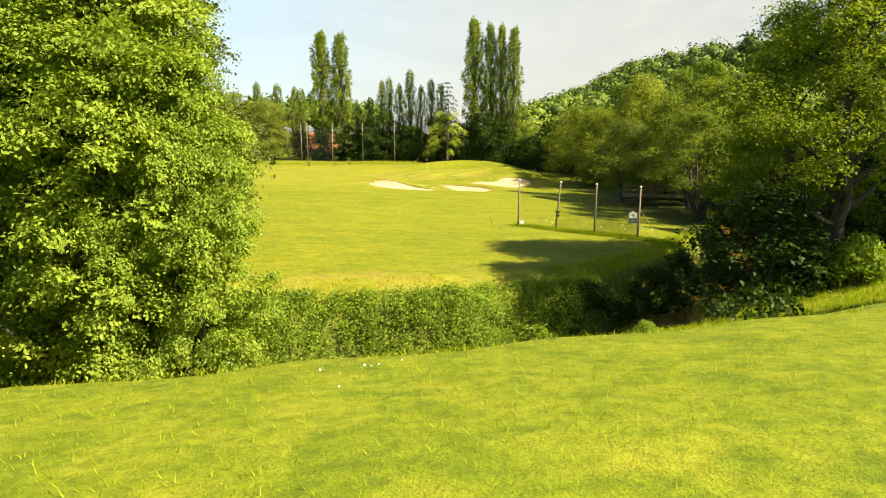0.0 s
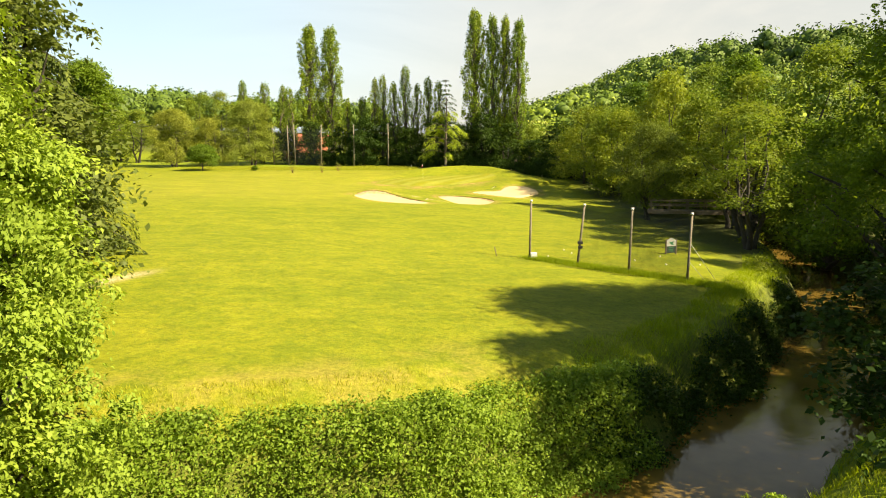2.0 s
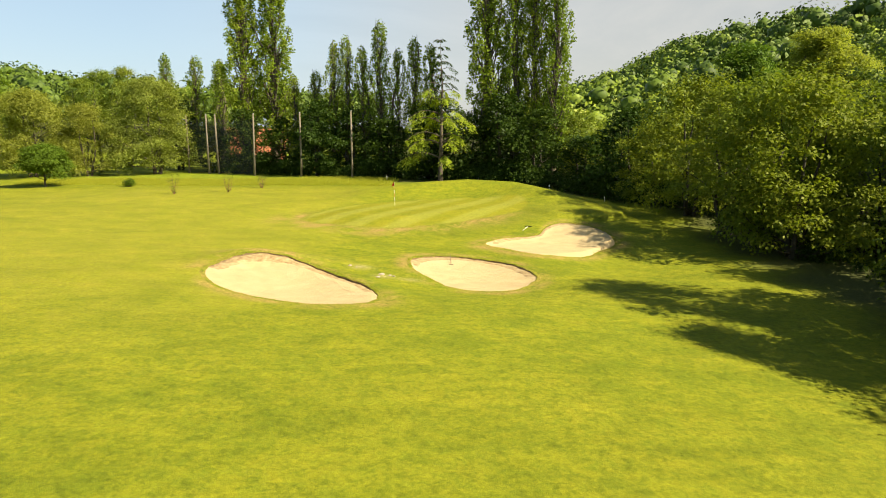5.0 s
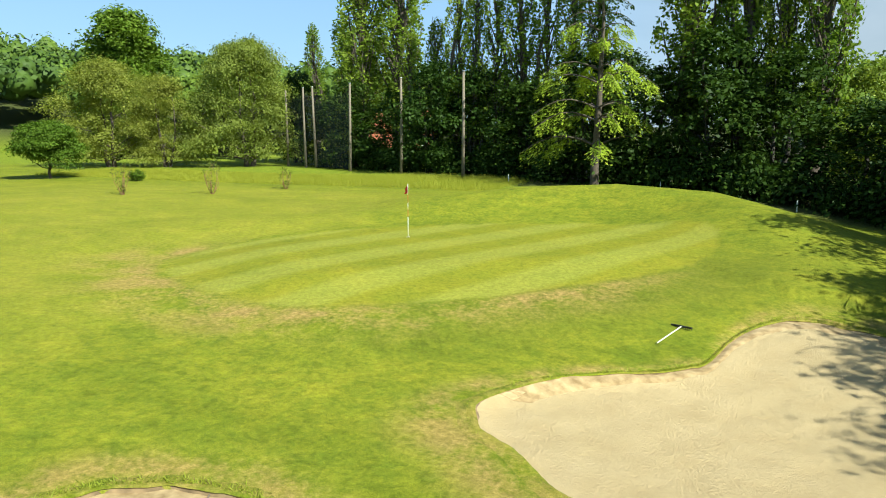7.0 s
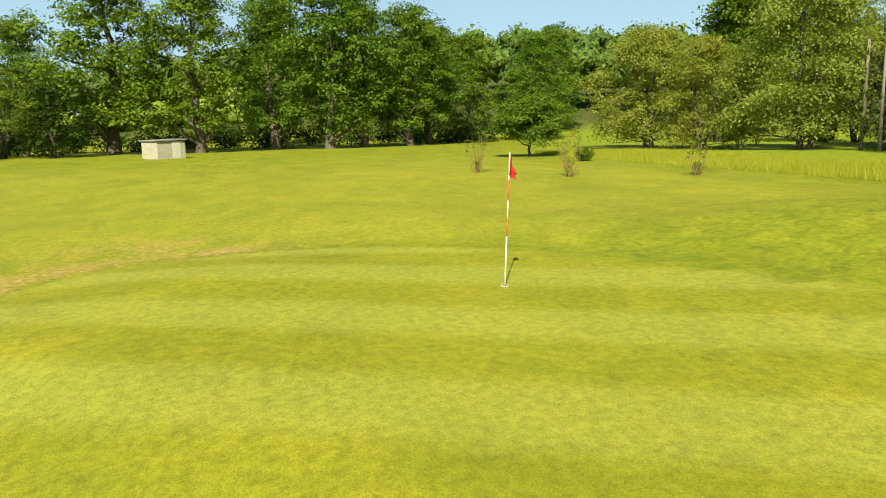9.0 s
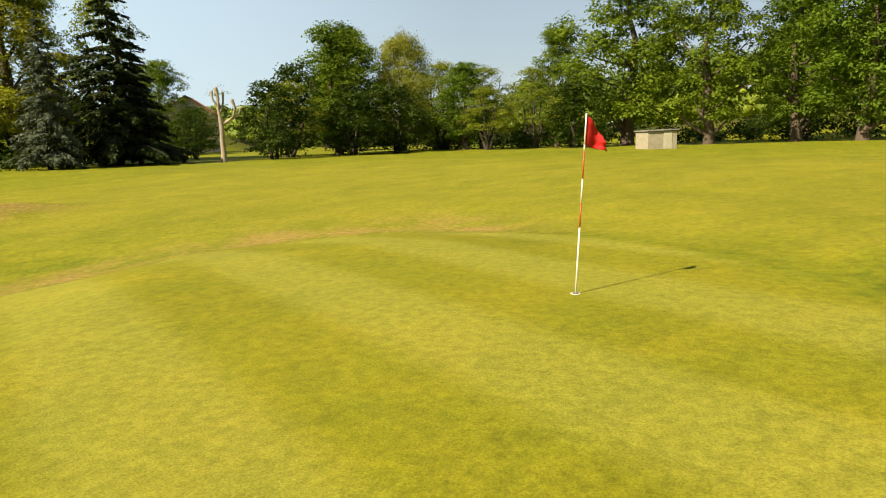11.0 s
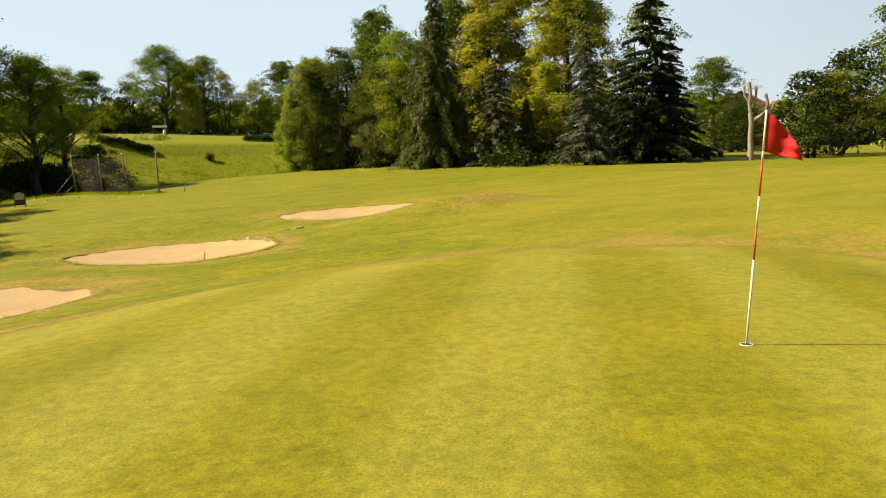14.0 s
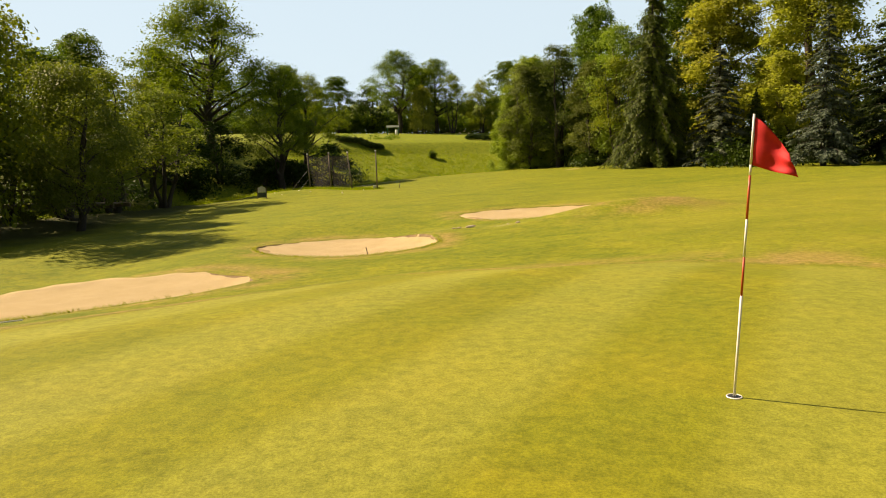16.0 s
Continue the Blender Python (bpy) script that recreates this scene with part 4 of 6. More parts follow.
def shrub(name, seed, h, r, leaf, size, density, label, n_lobes=14, category="shrub"):
    """A many-stemmed bush with leaves down to the ground."""
    rng = np.random.default_rng(seed)
    ob = thing(name, Matrix.Identity(4), label, category)
    lobes, pieces = [], []
    for k in range(n_lobes):
        a = k * 2.399
        f = (k + 0.5) / n_lobes
        rr = r * 0.66 * math.sqrt(f) * rng.uniform(0.85, 1.1)
        z = h * (0.74 - 0.5 * f + rng.uniform(-0.08, 0.08))
        lr = r * rng.uniform(0.3, 0.46)
        lobes.append(((rr * math.cos(a), rr * math.sin(a), z), (lr, lr, min(lr, h * 0.3))))
        pieces.append(tube_arrays(limb_path(rng, (0.1 * math.cos(a), 0.1 * math.sin(a), -0.2), lobes[-1][0], 0.1, 5), 0.02 * h * np.linspace(1, 0.3, 5), 5))
    v, q = merge(pieces)
    part("branchwork", mesh_np("branchwork", v, q, BARK, True), BARK, ob)
    v, q = lobes_arrays(rng, lobes, density, size)
    part("foliage", mesh_np("foliage", v, q, leaf), leaf, ob)
    return ob


def cedar_tree(seed, h, width, label):
    """An open cedar: long bare boughs that carry flat drooping pads of needles."""
    rng = np.random.default_rng(seed)
    ob = thing("cedar_tree", Matrix.Identity(4), label, "conifer")
    pieces = [tube_arrays(limb_path(rng, (0, 0, -0.4), (0, 0, h), 0.004, 7), h * 0.016 * np.array([1.3, 1, 0.8, 0.6, 0.4, 0.2, 0.03]), 8)]
    low, high = [], []
    for i in range(17):
        f = i / 16
        z = h * (0.17 + 0.81 * f)
        m = (4, 0, 5)[i % 3] if f < 0.5 else 4
        for k in range(m):
            a = 2 * np.pi * (k + rng.uniform(-0.35, 0.35)) / m + i * 1.1
            r = width * (1 - 0.86 * f ** 1.1) * rng.uniform(0.55, 1.1)
            d = np.array([math.cos(a), math.sin(a), 0])
            path = np.array([d * r * s + (0, 0, z + 0.16 * r * math.sin(s * 3.0) - 0.12 * r * s * s) for s in np.linspace(0, 1, 6)])
            pieces.append(tube_arrays(path, h * 0.0045 * (1 - 0.6 * f) * np.linspace(1, 0.2, 6), 5))
            n = int((230 if f < 0.6 else 90) * (0.5 + r / width))
            s = rng.uniform(0.3, 1.0, n) ** 0.6
            j = np.minimum((s * 5).astype(int), 4)
            lat = rng.normal(0, 0.13, n) * r * (0.35 + 0.65 * np.sin(np.pi * np.clip(s, 0, 0.92)))
            drop = 0.9 * np.abs(lat) * (0.4 + s) + rng.uniform(0, 1, n) ** 3 * 0.5 * (f < 0.6)
            c = path[j] + (path[j + 1] - path[j]) * (s * 5 - j)[:, None] + np.array([-d[1], d[0], 0]) * lat[:, None] - np.array([0, 0, 1.0]) * drop[:, None]
            al = d * 0.6 + np.array([-d[1], d[0], 0]) * (np.sign(lat) * 0.6)[:, None] - np.array([0, 0, 0.45])
            (low if f < 0.6 else high).append((c, al, np.tile(d * 0.25 + (0, 0, 1.0), (n, 1))))
    v, q = merge(pieces)
    part("trunk", mesh_np("trunk", v, q, BARK, True), BARK, ob)
    for nm, sets, leaf, text in (("crown", low, LEAF["cedar"], "drooping yellow-green needle pads"), ("top_crown", high, LEAF["dark"], "thin dark layered top boughs")):
        v, q = sprays_arrays(rng, *[np.concatenate(a) for a in zip(*sets)], 0.3, 0.36)
        part(nm, mesh_np(nm, v, q, leaf), leaf, ob, text)
    return ob


KINDS, PLACED = {}, {}


def kind_of(key, height, width, build):
    KINDS[key] = (height, width, build)


def plant(key, x, y, h, w=None, turn=0, label="", group="", sink=0.0):
    """Stands a plant of a kind at a place, at its height and half width; the first is built, the rest are copies."""
    kh, kw, build = KINDS[key]
    sz = h / kh
    sx = (w / kw) if w else sz
    z = gz(x, y) - sink
    if key not in PLACED:
        ob = build()
        ob.matrix_basis = pose(x, y, z, 0, 0, turn) @ Matrix.Diagonal((sx, sx, sz, 1))
        PLACED[key] = ob
    else:
        src = PLACED[key]
        a, b, c = src.scale
        ob = copy_thing(src, pose(x, y, z, 0, 0, turn) @ Matrix.Diagonal((sx / a, sx / b, sz / c, 1)))
    tagged(ob, label, group=group)
    return ob


kind_of("alder_near", 17, 6.2, lambda: broadleaf("alder_tree", 3, 17, 6.2, 0.6, LEAF["fresh"], 0.2, 600, 150, BARK_DARK, lobe=0.235, low=0.0, uneven=0.3, core=0.08, limbs=10, fine=0.25, label="tall fresh green alder leafing down to the creek bank"))
kind_of("alder_near_b", 18, 5.8, lambda: broadleaf("alder_tree", 8, 18, 5.8, 0.8, LEAF["fresh"], 0.27, 150, 96, lobe=0.27, low=0.0, trunks=2, label="tall bright green alder on the creek bank"))
kind_of("ivy_tree", 17, 6.5, lambda: broadleaf("ivy_clad_tree", 21, 17, 6.5, 5, LEAF["ivy"], 0.2, 330, 60, BARK_DARK, lobe=0.24, low=0.16, fine=0.27, label="ivy-clad dark green tree leaning over the creek", limbs=22))
kind_of("oak", 23, 9.5, lambda: broadleaf("oak_tree", 5, 23, 9.5, 6, LEAF["oak"], 0.32, 150, 74, BARK_DARK, lobe=0.2, low=0.2, label="large spreading oak with bare lower limbs", limbs=34, uneven=1.3))
kind_of("plane", 20, 6.5, lambda: broadleaf("broadleaf_tree", 11, 20, 6.5, 2.4, LEAF["plane"], 0.34, 140, 100, BARK, lobe=0.26, core=0.05, low=0.06, limbs=8, fine=0.29, label="tall dense dark green broadleaf tree"))
kind_of("plane_b", 18, 6.0, lambda: broadleaf("broadleaf_tree", 17, 18, 6.0, 2.2, LEAF["plane"], 0.34, 140, 90, BARK, lobe=0.27, core=0.05, low=0.05, limbs=8, fine=0.29, label="rounded mid-green broadleaf tree"))
kind_of("maple", 26, 10, lambda: broadleaf("maple_tree", 19, 26, 10, 2.0, LEAF["plane"], 0.7, 60, 110, BARK_DARK, lobe=0.25, low=0.03, core=0.08, uneven=0.5, label="large dense rounded green maple"))
kind_of("light", 15, 5.0, lambda: broadleaf("alder_tree", 29, 15, 5.0, 3.0, LEAF["wood"], 0.28, 145, 54, BARK_DARK, lobe=0.25, low=0.19, trunks=3, label="airy light green alder with several thin trunks"))
kind_of("yellowish", 24, 7, lambda: broadleaf("ash_tree", 33, 24, 7, 4, LEAF["ash"], 0.3, 300, 120, lobe=0.25, low=0.0, core=0.08, label="tall yellow-green tree with loose foliage"))
kind_of("willow", 12.5, 6.4, lambda: broadleaf("willow_tree", 41, 12.5, 6.4, 1.8, LEAF["olive"], 0.25, 240, 74, lobe=0.28, low=0.02, droop=0.08, trunks=2, core=0.1, label="wide olive-green willow with a rounded crown"))
kind_of("willow_b", 12, 6.0, lambda: broadleaf("willow_tree", 47, 12, 6.0, 1.6, LEAF["olive"], 0.25, 220, 66, lobe=0.27, low=0.02, droop=0.12, trunks=3, core=0.1, label="bushy olive-green willow with low branches"))
kind_of("brown_willow", 11, 6.0, lambda: broadleaf("willow_tree", 52, 11, 6.0, 2.0, LEAF["brown"], 0.2, 300, 60, BARK_DARK, lobe=0.25, low=0.06, droop=0.1, label="brownish grey-green willow with a thick dark trunk"))
kind_of("round", 4.6, 2.6, lambda: broadleaf("small_round_tree", 61, 4.6, 2.6, 2.0, LEAF["plane"], 0.17, 1300, 70, lobe=0.32, low=0.14, core=0.05, uneven=0.3, label="small dense round-headed tree on a short trunk", limbs=8))
kind_of("alder_olive", 15, 4.2, lambda: broadleaf("alder_tree", 37, 15, 4.2, 2.2, LEAF["alder"], 0.23, 300, 70, BARK_DARK, lobe=0.27, low=0.02, trunks=2, core=0.1, label="loose olive-green alder with pale twigs"))
kind_of("hedgerow", 10, 4.6, lambda: broadleaf("hedgerow_tree", 71, 10, 4.6, 1.0, LEAF["dark"], 0.38, 100, 48, BARK_DARK, lobe=0.29, low=0.0, trunks=2, label="dense dark hedgerow tree leafing to the ground"))
kind_of("hedgerow_b", 10, 4.8, lambda: broadleaf("hedgerow_tree", 77, 10, 4.8, 1.0, LEAF["yellow"], 0.25, 215, 50, BARK_DARK, lobe=0.28, low=0.0, trunks=3, label="bushy yellow-green tree at the wood's edge"))
kind_of("poplar", 31, 2.6, lambda: poplar("lombardy_poplar", 81, 31, 2.6, LEAF["poplar"], 0.34, 190, "tall ragged Lombardy poplar"))
kind_of("poplar_b", 21, 1.9, lambda: poplar("lombardy_poplar", 85, 21, 1.9, LEAF["poplar"], 0.3, 130, "narrow Lombardy poplar in a row"))
kind_of("spruce", 23, 5.0, lambda: conifer("spruce_tree", 91, 23, 5.0, LEAF["spruce"], 0.33, 34, 0.42, "tall dark green spruce with hanging boughs", curtain=0.9, dense=2.0))
kind_of("fir", 18, 5.4, lambda: conifer("fir_tree", 95, 18, 5.4, LEAF["fir"], 0.4, 24, 0.18, "broad dark conical fir", curtain=0.25, dense=1.5))
kind_of("blue_spruce", 12, 3.6, lambda: conifer("blue_spruce", 97, 12, 3.6, LEAF["blue"], 0.36, 22, 0.2, "grey-blue conical spruce at the fairway edge", curtain=0.25))
kind_of("cedar", 17.5, 6.2, lambda: cedar_tree(99, 17.5, 6.2, "open cedar with tiered bright green boughs"))
kind_of("bush", 3.2, 2.2, lambda: shrub("shrub", 101, 3.2, 2.2, LEAF["dark"], 0.28, 330, "dark green bush"))
kind_of("bush_b", 3.0, 2.2, lambda: shrub("shrub", 105, 3.0, 2.2, LEAF["bramble"], 0.26, 330, "bright green bush"))

# around the creek, by the tee
for x, y, h, w, r, k in ((-11.6, -101.3, 19.5, 6.2, 0, "alder_near"), (-19.5, -100.5, 19, 6.8, 70, "alder_near_b"), (-27, -97, 18, 6, 200, "alder_near_b"),
                         (-21.5, -89, 18, 5.6, 250, "alder_near_b")):
    plant(k, x, y, h, w, r)
plant("alder_near", -8.4, -102.2, 15.5, 4.1, 40, label="slender green alder at the water's edge")
plant("ivy_tree", 23.2, -88.2, 18, 6.5, 10)
plant("ivy_tree", 22.0, -96.8, 15, 5.8, 130)
plant("oak", 35, -94, 22.5, 11.0, 40)
for x, y, h, w, r, k in ((31, -86, 8, 4, 20, "hedgerow"), (33, -79, 8.5, 4, 90, "hedgerow"), (18.2, -96.6, 6.2, 3.5, 0, "hedgerow"), (38, -84, 9, 4.5, 200, "hedgerow"), (43, -99, 13, 5.5, 0, "plane_b"), (47, -84, 14, 5.5, 100, "plane")):
    plant(k, x, y, h, w, r)

# along the creek, down the fairway's side
for x, y, h, w, r, k in ((26.0, -40.0, 10.8, 4.8, 0, "brown_willow"), (31.5, -49, 11.8, 5, 0, "light"), (30.5, -55, 12, 5, 120, "light"), (34, -45, 16, 5.2, 60, "light"), (28.5, -60.5, 11, 4.4, 210, "light"), (35.2, -73.8, 13, 4.2, 100, "light"), (37.8, -66.5, 12, 4.4, 30, "light"),
                         (36, -58, 13.5, 5.5, 20, "plane_b"), (40, -48, 18, 5.8, 75, "light"), (42, -66, 15, 6, 140, "plane"), (38, -38, 16, 5.5, 30, "hedgerow_b"), (33, -36, 14, 5.2, 170, "hedgerow_b"),
                         (29.6, -33.5, 16.5, 5.4, 0, "hedgerow_b"), (29.2, -15.5, 12.6, 5.6, 200, "hedgerow_b"), (27.8, -6.5, 12.2, 4.8, 20, "light"), (28.6, -11.2, 13.0, 5.0, 330, "hedgerow_b"),
                         (27.4, 1, 12.8, 5.2, 290, "hedgerow_b"), (26.4, 8.5, 8.6, 4.2, 60, "hedgerow_b"), (24.8, 14.5, 10.0, 4.8, 150, "hedgerow"), (36.5, -27, 15.5, 5.5, 10, "plane_b"), (37, -12, 14.5, 5.6, 80, "hedgerow_b"),
                         (36, 2, 16, 5.6, 160, "plane_b"), (34, 14, 15, 5.4, 230, "hedgerow_b"), (44, -20, 19, 6, 20, "plane"), (45, -4, 19, 6, 90, "light"), (44, 12, 18, 6, 190, "yellowish"), (43, 28, 18, 6, 250, "plane_b")):
    plant(k, x, y, h, w, r)

# dark belt behind the green, poplars and the cedar
for i, (x, y, h, w, k) in enumerate(((20.5, 19.5, 8.2, 4.4, "hedgerow"), (16, 23, 9.5, 4.4, "hedgerow"), (11.5, 25.5, 9.5, 4.4, "hedgerow"), (7.5, 28.5, 10, 4.6, "hedgerow"), (2, 31, 9.5, 4.6, "hedgerow"), (-3.5, 33.5, 10, 4.6, "hedgerow"),
                                      (-9, 36, 9.5, 4.6, "hedgerow"), (-13.5, 35.8, 9, 4.0, "hedgerow"), (-19, 41, 9.5, 4.6, "hedgerow"), (-26, 44, 9, 4.4, "hedgerow"), (-32, 48, 9, 4.4, "hedgerow"), (28, 22, 10.5, 5, "hedgerow"),
                                      (22, 30, 8.4, 4.6, "hedgerow_b"), (14, 36, 10.5, 5, "hedgerow"), (4, 40, 10.5, 5, "hedgerow"), (-6, 45, 10.5, 5, "hedgerow"), (-16, 50, 10.5, 5, "hedgerow"), (-40, 54, 10, 4.6, "hedgerow"))):
    plant(k, x, y, h * (0.8 + 0.36 * ((i * 7) % 5) / 4), w, i * 67)
for i, (x, y, h, w, k) in enumerate(((-27.0, 47.8, 32.6, 3.7, "poplar"), (-22.3, 48.4, 32.2, 3.6, "poplar"),
                                      (10.0, 29.3, 33, 3.3, "poplar"), (13.4, 28, 31.5, 2.3, "poplar"), (15.8, 27.2, 31.5, 2.1, "poplar"), (18.4, 26.2, 31, 2.5, "poplar"),
                                      (-17.5, 40, 15, 1.8, "poplar_b"), (-14.2, 39, 15.5, 1.8, "poplar_b"), (-11.2, 37.5, 19.5, 1.9, "poplar_b"), (-9.4, 37, 20.2, 1.8, "poplar_b"), (-7.0, 35.8, 18.5, 1.9, "poplar_b"), (-4.6, 35.2, 22, 2.2, "poplar_b"),
                                      (-2.0, 34, 18, 1.8, "poplar_b"), (0.4, 33, 19.5, 2.0, "poplar_b"), (2.6, 32, 18.5, 1.8, "poplar_b"),
                                      (-50, 75, 22, 2.6, "poplar_b"), (-44.5, 76, 21.5, 2.6, "poplar_b"), (-39, 74, 20.5, 2.4, "poplar_b"), (-34, 58, 19, 2.4, "poplar_b"))):
    plant(k, x, y, h, w, i * 83, group="row of poplars")
plant("cedar", 3.9, 24.5, 17.6, 6.0, 30)

# field by the green
for x, y, h, w, r, k in ((-55, 37, 12.5, 6.2, 0, "willow"), (-47.5, 38, 10.5, 4.6, 100, "willow_b"), (-39.5, 42.5, 14.5, 6.6, 210, "willow"), (-94, 79, 26, 10, 0, "maple"), (-72, 58, 13, 5, 60, "light"),
                         (-57, 62, 17, 4.6, 0, "light"), (-52, 61, 17.5, 4.6, 140, "light"), (-62, 66, 16, 5, 40, "light"), (-80, 66, 13, 6, 40, "hedgerow_b")):
    plant(k, x, y, h, w, r)
plant("round", -42.7, 18.4, 4.8, 2.9, 0)
for i, (x, y, h, w, k) in enumerate(((-95, -21, 28, 10, "plane"), (-92, -9.5, 25, 8, "plane_b"), (-98, 1, 24.5, 7.5, "plane"), (-92, 8.2, 26, 8.2, "plane_b"), (-95, 13.5, 23, 6.5, "plane"), (-96, 21, 21, 7, "plane_b"),
                                      (-103, 26, 20, 7, "plane"), (-112, 35, 19, 7, "plane_b"), (-110, 48, 19, 6.5, "plane"), (-122, 2, 24, 8, "plane_b"), (-130, 60, 22, 8, "plane"), (-100, -33, 18.5, 5, "plane_b"))):
    plant(k, x, y, h, w, i * 71)
for i, (x, y, h, w, k) in enumerate(((-52.5, -50, 8.5, 4.2, "hedgerow"), (-72, -55, 17.5, 6.5, "plane_b"), (-80, -58, 18, 6.5, "oak"), (-86, -53, 17.5, 5.6, "willow"), (-66, -58, 12, 5, "hedgerow"), (-85, -42, 12.3, 5.5, "plane_b"), (-90, -33, 11.5, 5, "light"), (-88, -47, 13, 5, "light"), (-98, -45, 13, 5.5, "light"), (-100, -62, 14, 6, "light"), (-110, -60, 14, 6, "hedgerow_b"),
                                      (-76, -48, 9, 4.8, "hedgerow"), (-82, -37, 8.5, 4.6, "light"), (-88, -27, 9, 4.6, "hedgerow"), (-60, -54, 9, 4.4, "light"), (-68, -50, 8, 4.4, "hedgerow"), (-94, -70, 16, 6, "plane"))):
    plant(k, x, y, h, w, i * 59)

# conifers and tall trees beside the fairway
plant("spruce", -21.6, -75.0, 22, 5.5, 0)
plant("blue_spruce", -27.2, -70.2, 13.0, 4.2, 0)
plant("blue_spruce", -32.2, -58.5, 14.2, 3.9, 100)
plant("fir", -40.2, -59.5, 20.5, 6.8, 0)
plant("fir", -43.4, -60.2, 14, 4.6, 80)
for i, (x, y, h, w, k) in enumerate(((-33, -82, 26, 8.5, "yellowish"), (-39, -74, 25, 8, "yellowish"), (-82, -93, 8, 4.5, "hedgerow"), (-76, -88, 7, 4.4, "hedgerow"), (-88, -98, 8, 4.6, "hedgerow_b"), (-28, -86, 22, 6.5, "plane"), (-18.0, -89.5, 14, 4.0, "alder_olive"), (-10.2, -98.0, 15, 4.2, "alder_olive"), (-14.5, -96.0, 17, 4.4, "alder_olive"), (-31, -70, 8, 2.6, "spruce"), (-44, -66, 18, 5, "light"), (-20.5, -85.0, 13.5, 3.8, "light"), (-20, -98, 22.5, 6, "plane"))):
    plant(k, x, y, h, w, i * 97)

# beyond the tee
for i, (x, y, h, w, k) in enumerate(((12.5, -166, 19.5, 8.5, "oak"), (3.5, -170, 18, 7.5, "oak"), (8.5, -174, 17, 6.5, "plane"), (-14, -166, 17, 6.5, "plane"), (-24, -172, 16, 6.5, "plane_b"), (-34, -165, 15, 6, "plane_b"), (28, -172, 14, 6, "plane_b"), (33, -166, 12, 5, "light"), (6.5, -160, 11, 3.4, "willow"), (-0.5, -163, 13.5, 4, "light"), (20, -176, 12, 5, "hedgerow"), (-8, -172, 13, 4.5, "hedgerow_b"), (42, -182, 18, 6, "plane"),
                                      (60, -215, 22, 8, "plane"), (75, -190, 22, 8, "plane"), (55, -160, 18, 7, "plane_b"), (-40, -190, 16, 7, "plane"), (-70, -150, 18, 7, "plane_b"), (-60, -120, 16, 6, "plane"), (-90, -110, 18, 7, "plane"), (-130, -100, 18, 7, "plane_b"))):
    plant(k, x, y, h, w, i * 53)

# ---- flag and hole ----
def flagstick():
    ob = thing("flagstick", Matrix.Identity(4), "red and white golf flagstick with a drooping red flag", "golf flag")
    top = Vector((-0.046, 0.12, 2.245))
    cuts = (-0.1, 0.85, 1.16, 1.46, 1.8, 1.88, 2.26)
    for k, (a, b) in enumerate(zip(cuts[:-1], cuts[1:])):
        mat = RED_PAINT if k in (1, 3) else WHITE
        p = [tuple(top * (z / top.z)) for z in (a, b)]
        r = 0.0095 if k else 0.011
        part("pole_section", tube_mesh("pole_section", p, (r, r), mat, 10), mat, ob, "red painted section" if k in (1, 3) else "white painted section")
    nu, nv = 22, 14
    d, side = Vector((-0.78, 0.62, 0)), Vector((0.62, 0.78, 0))
    v, q = [], []
    for i in range(nu):
        u = i / (nu - 1)
        for j in range(nv):
            w = j / (nv - 1)
            z = 2.235 - 0.36 * w * (1 - 0.46 * u) - 0.27 * u ** 1.1 + 0.012 * math.sin(5 * u + 3 * w)
            out = 0.26 * u + 0.07 * u * w
            fold = 0.035 * u * math.sin(7.5 * u + 2.2 * w) + 0.014 * u * math.sin(11 * w + 4 * u)
            base = Vector((top.x * z / top.z, top.y * z / top.z, z))
            v.append(tuple(base + d * (out + 0.012) + side * fold))
            if i and j:
                q.append((i * nv + j, i * nv + j - 1, (i - 1) * nv + j - 1, (i - 1) * nv + j))
    me = mesh_np("flag", v, q, RED, True)
    fl = part("flag", me, RED, ob, "red cloth flag")
    fl.modifiers.new("thickness", "SOLIDIFY").thickness = 0.003
    return ob


flagstick()
cup = thing("hole_cup", pose(0, 0, gz(0, 0)), "white rimmed hole cup sunk in the green", "golf hole")
ang = np.linspace(0, 2 * np.pi, 28, endpoint=False)
rv = np.concatenate([np.stack([r * np.cos(ang), r * np.sin(ang), np.full(28, z)], -1) for r, z in ((0.064, 0.004), (0.061, 0.01), (0.054, 0.01), (0.053, 0.004))])
i2, j2 = np.meshgrid(np.arange(3), np.arange(28), indexing="ij")
rq = np.stack([i2 * 28 + j2, i2 * 28 + (j2 + 1) % 28, (i2 + 1) * 28 + (j2 + 1) % 28, (i2 + 1) * 28 + j2], -1).reshape(-1, 4)
part("rim", mesh_np("rim", rv, rq, WHITE, True), WHITE, cup)
# flat black disc at rim height, painted shade instead of a hollow cup
bm = bmesh.new()
bmesh.ops.create_circle(bm, cap_ends=True, segments=28, radius=0.053, matrix=pose(0, 0, 0.008))
part("inside", bm, BLACK, cup, "flat black disc for the shade in the hole")


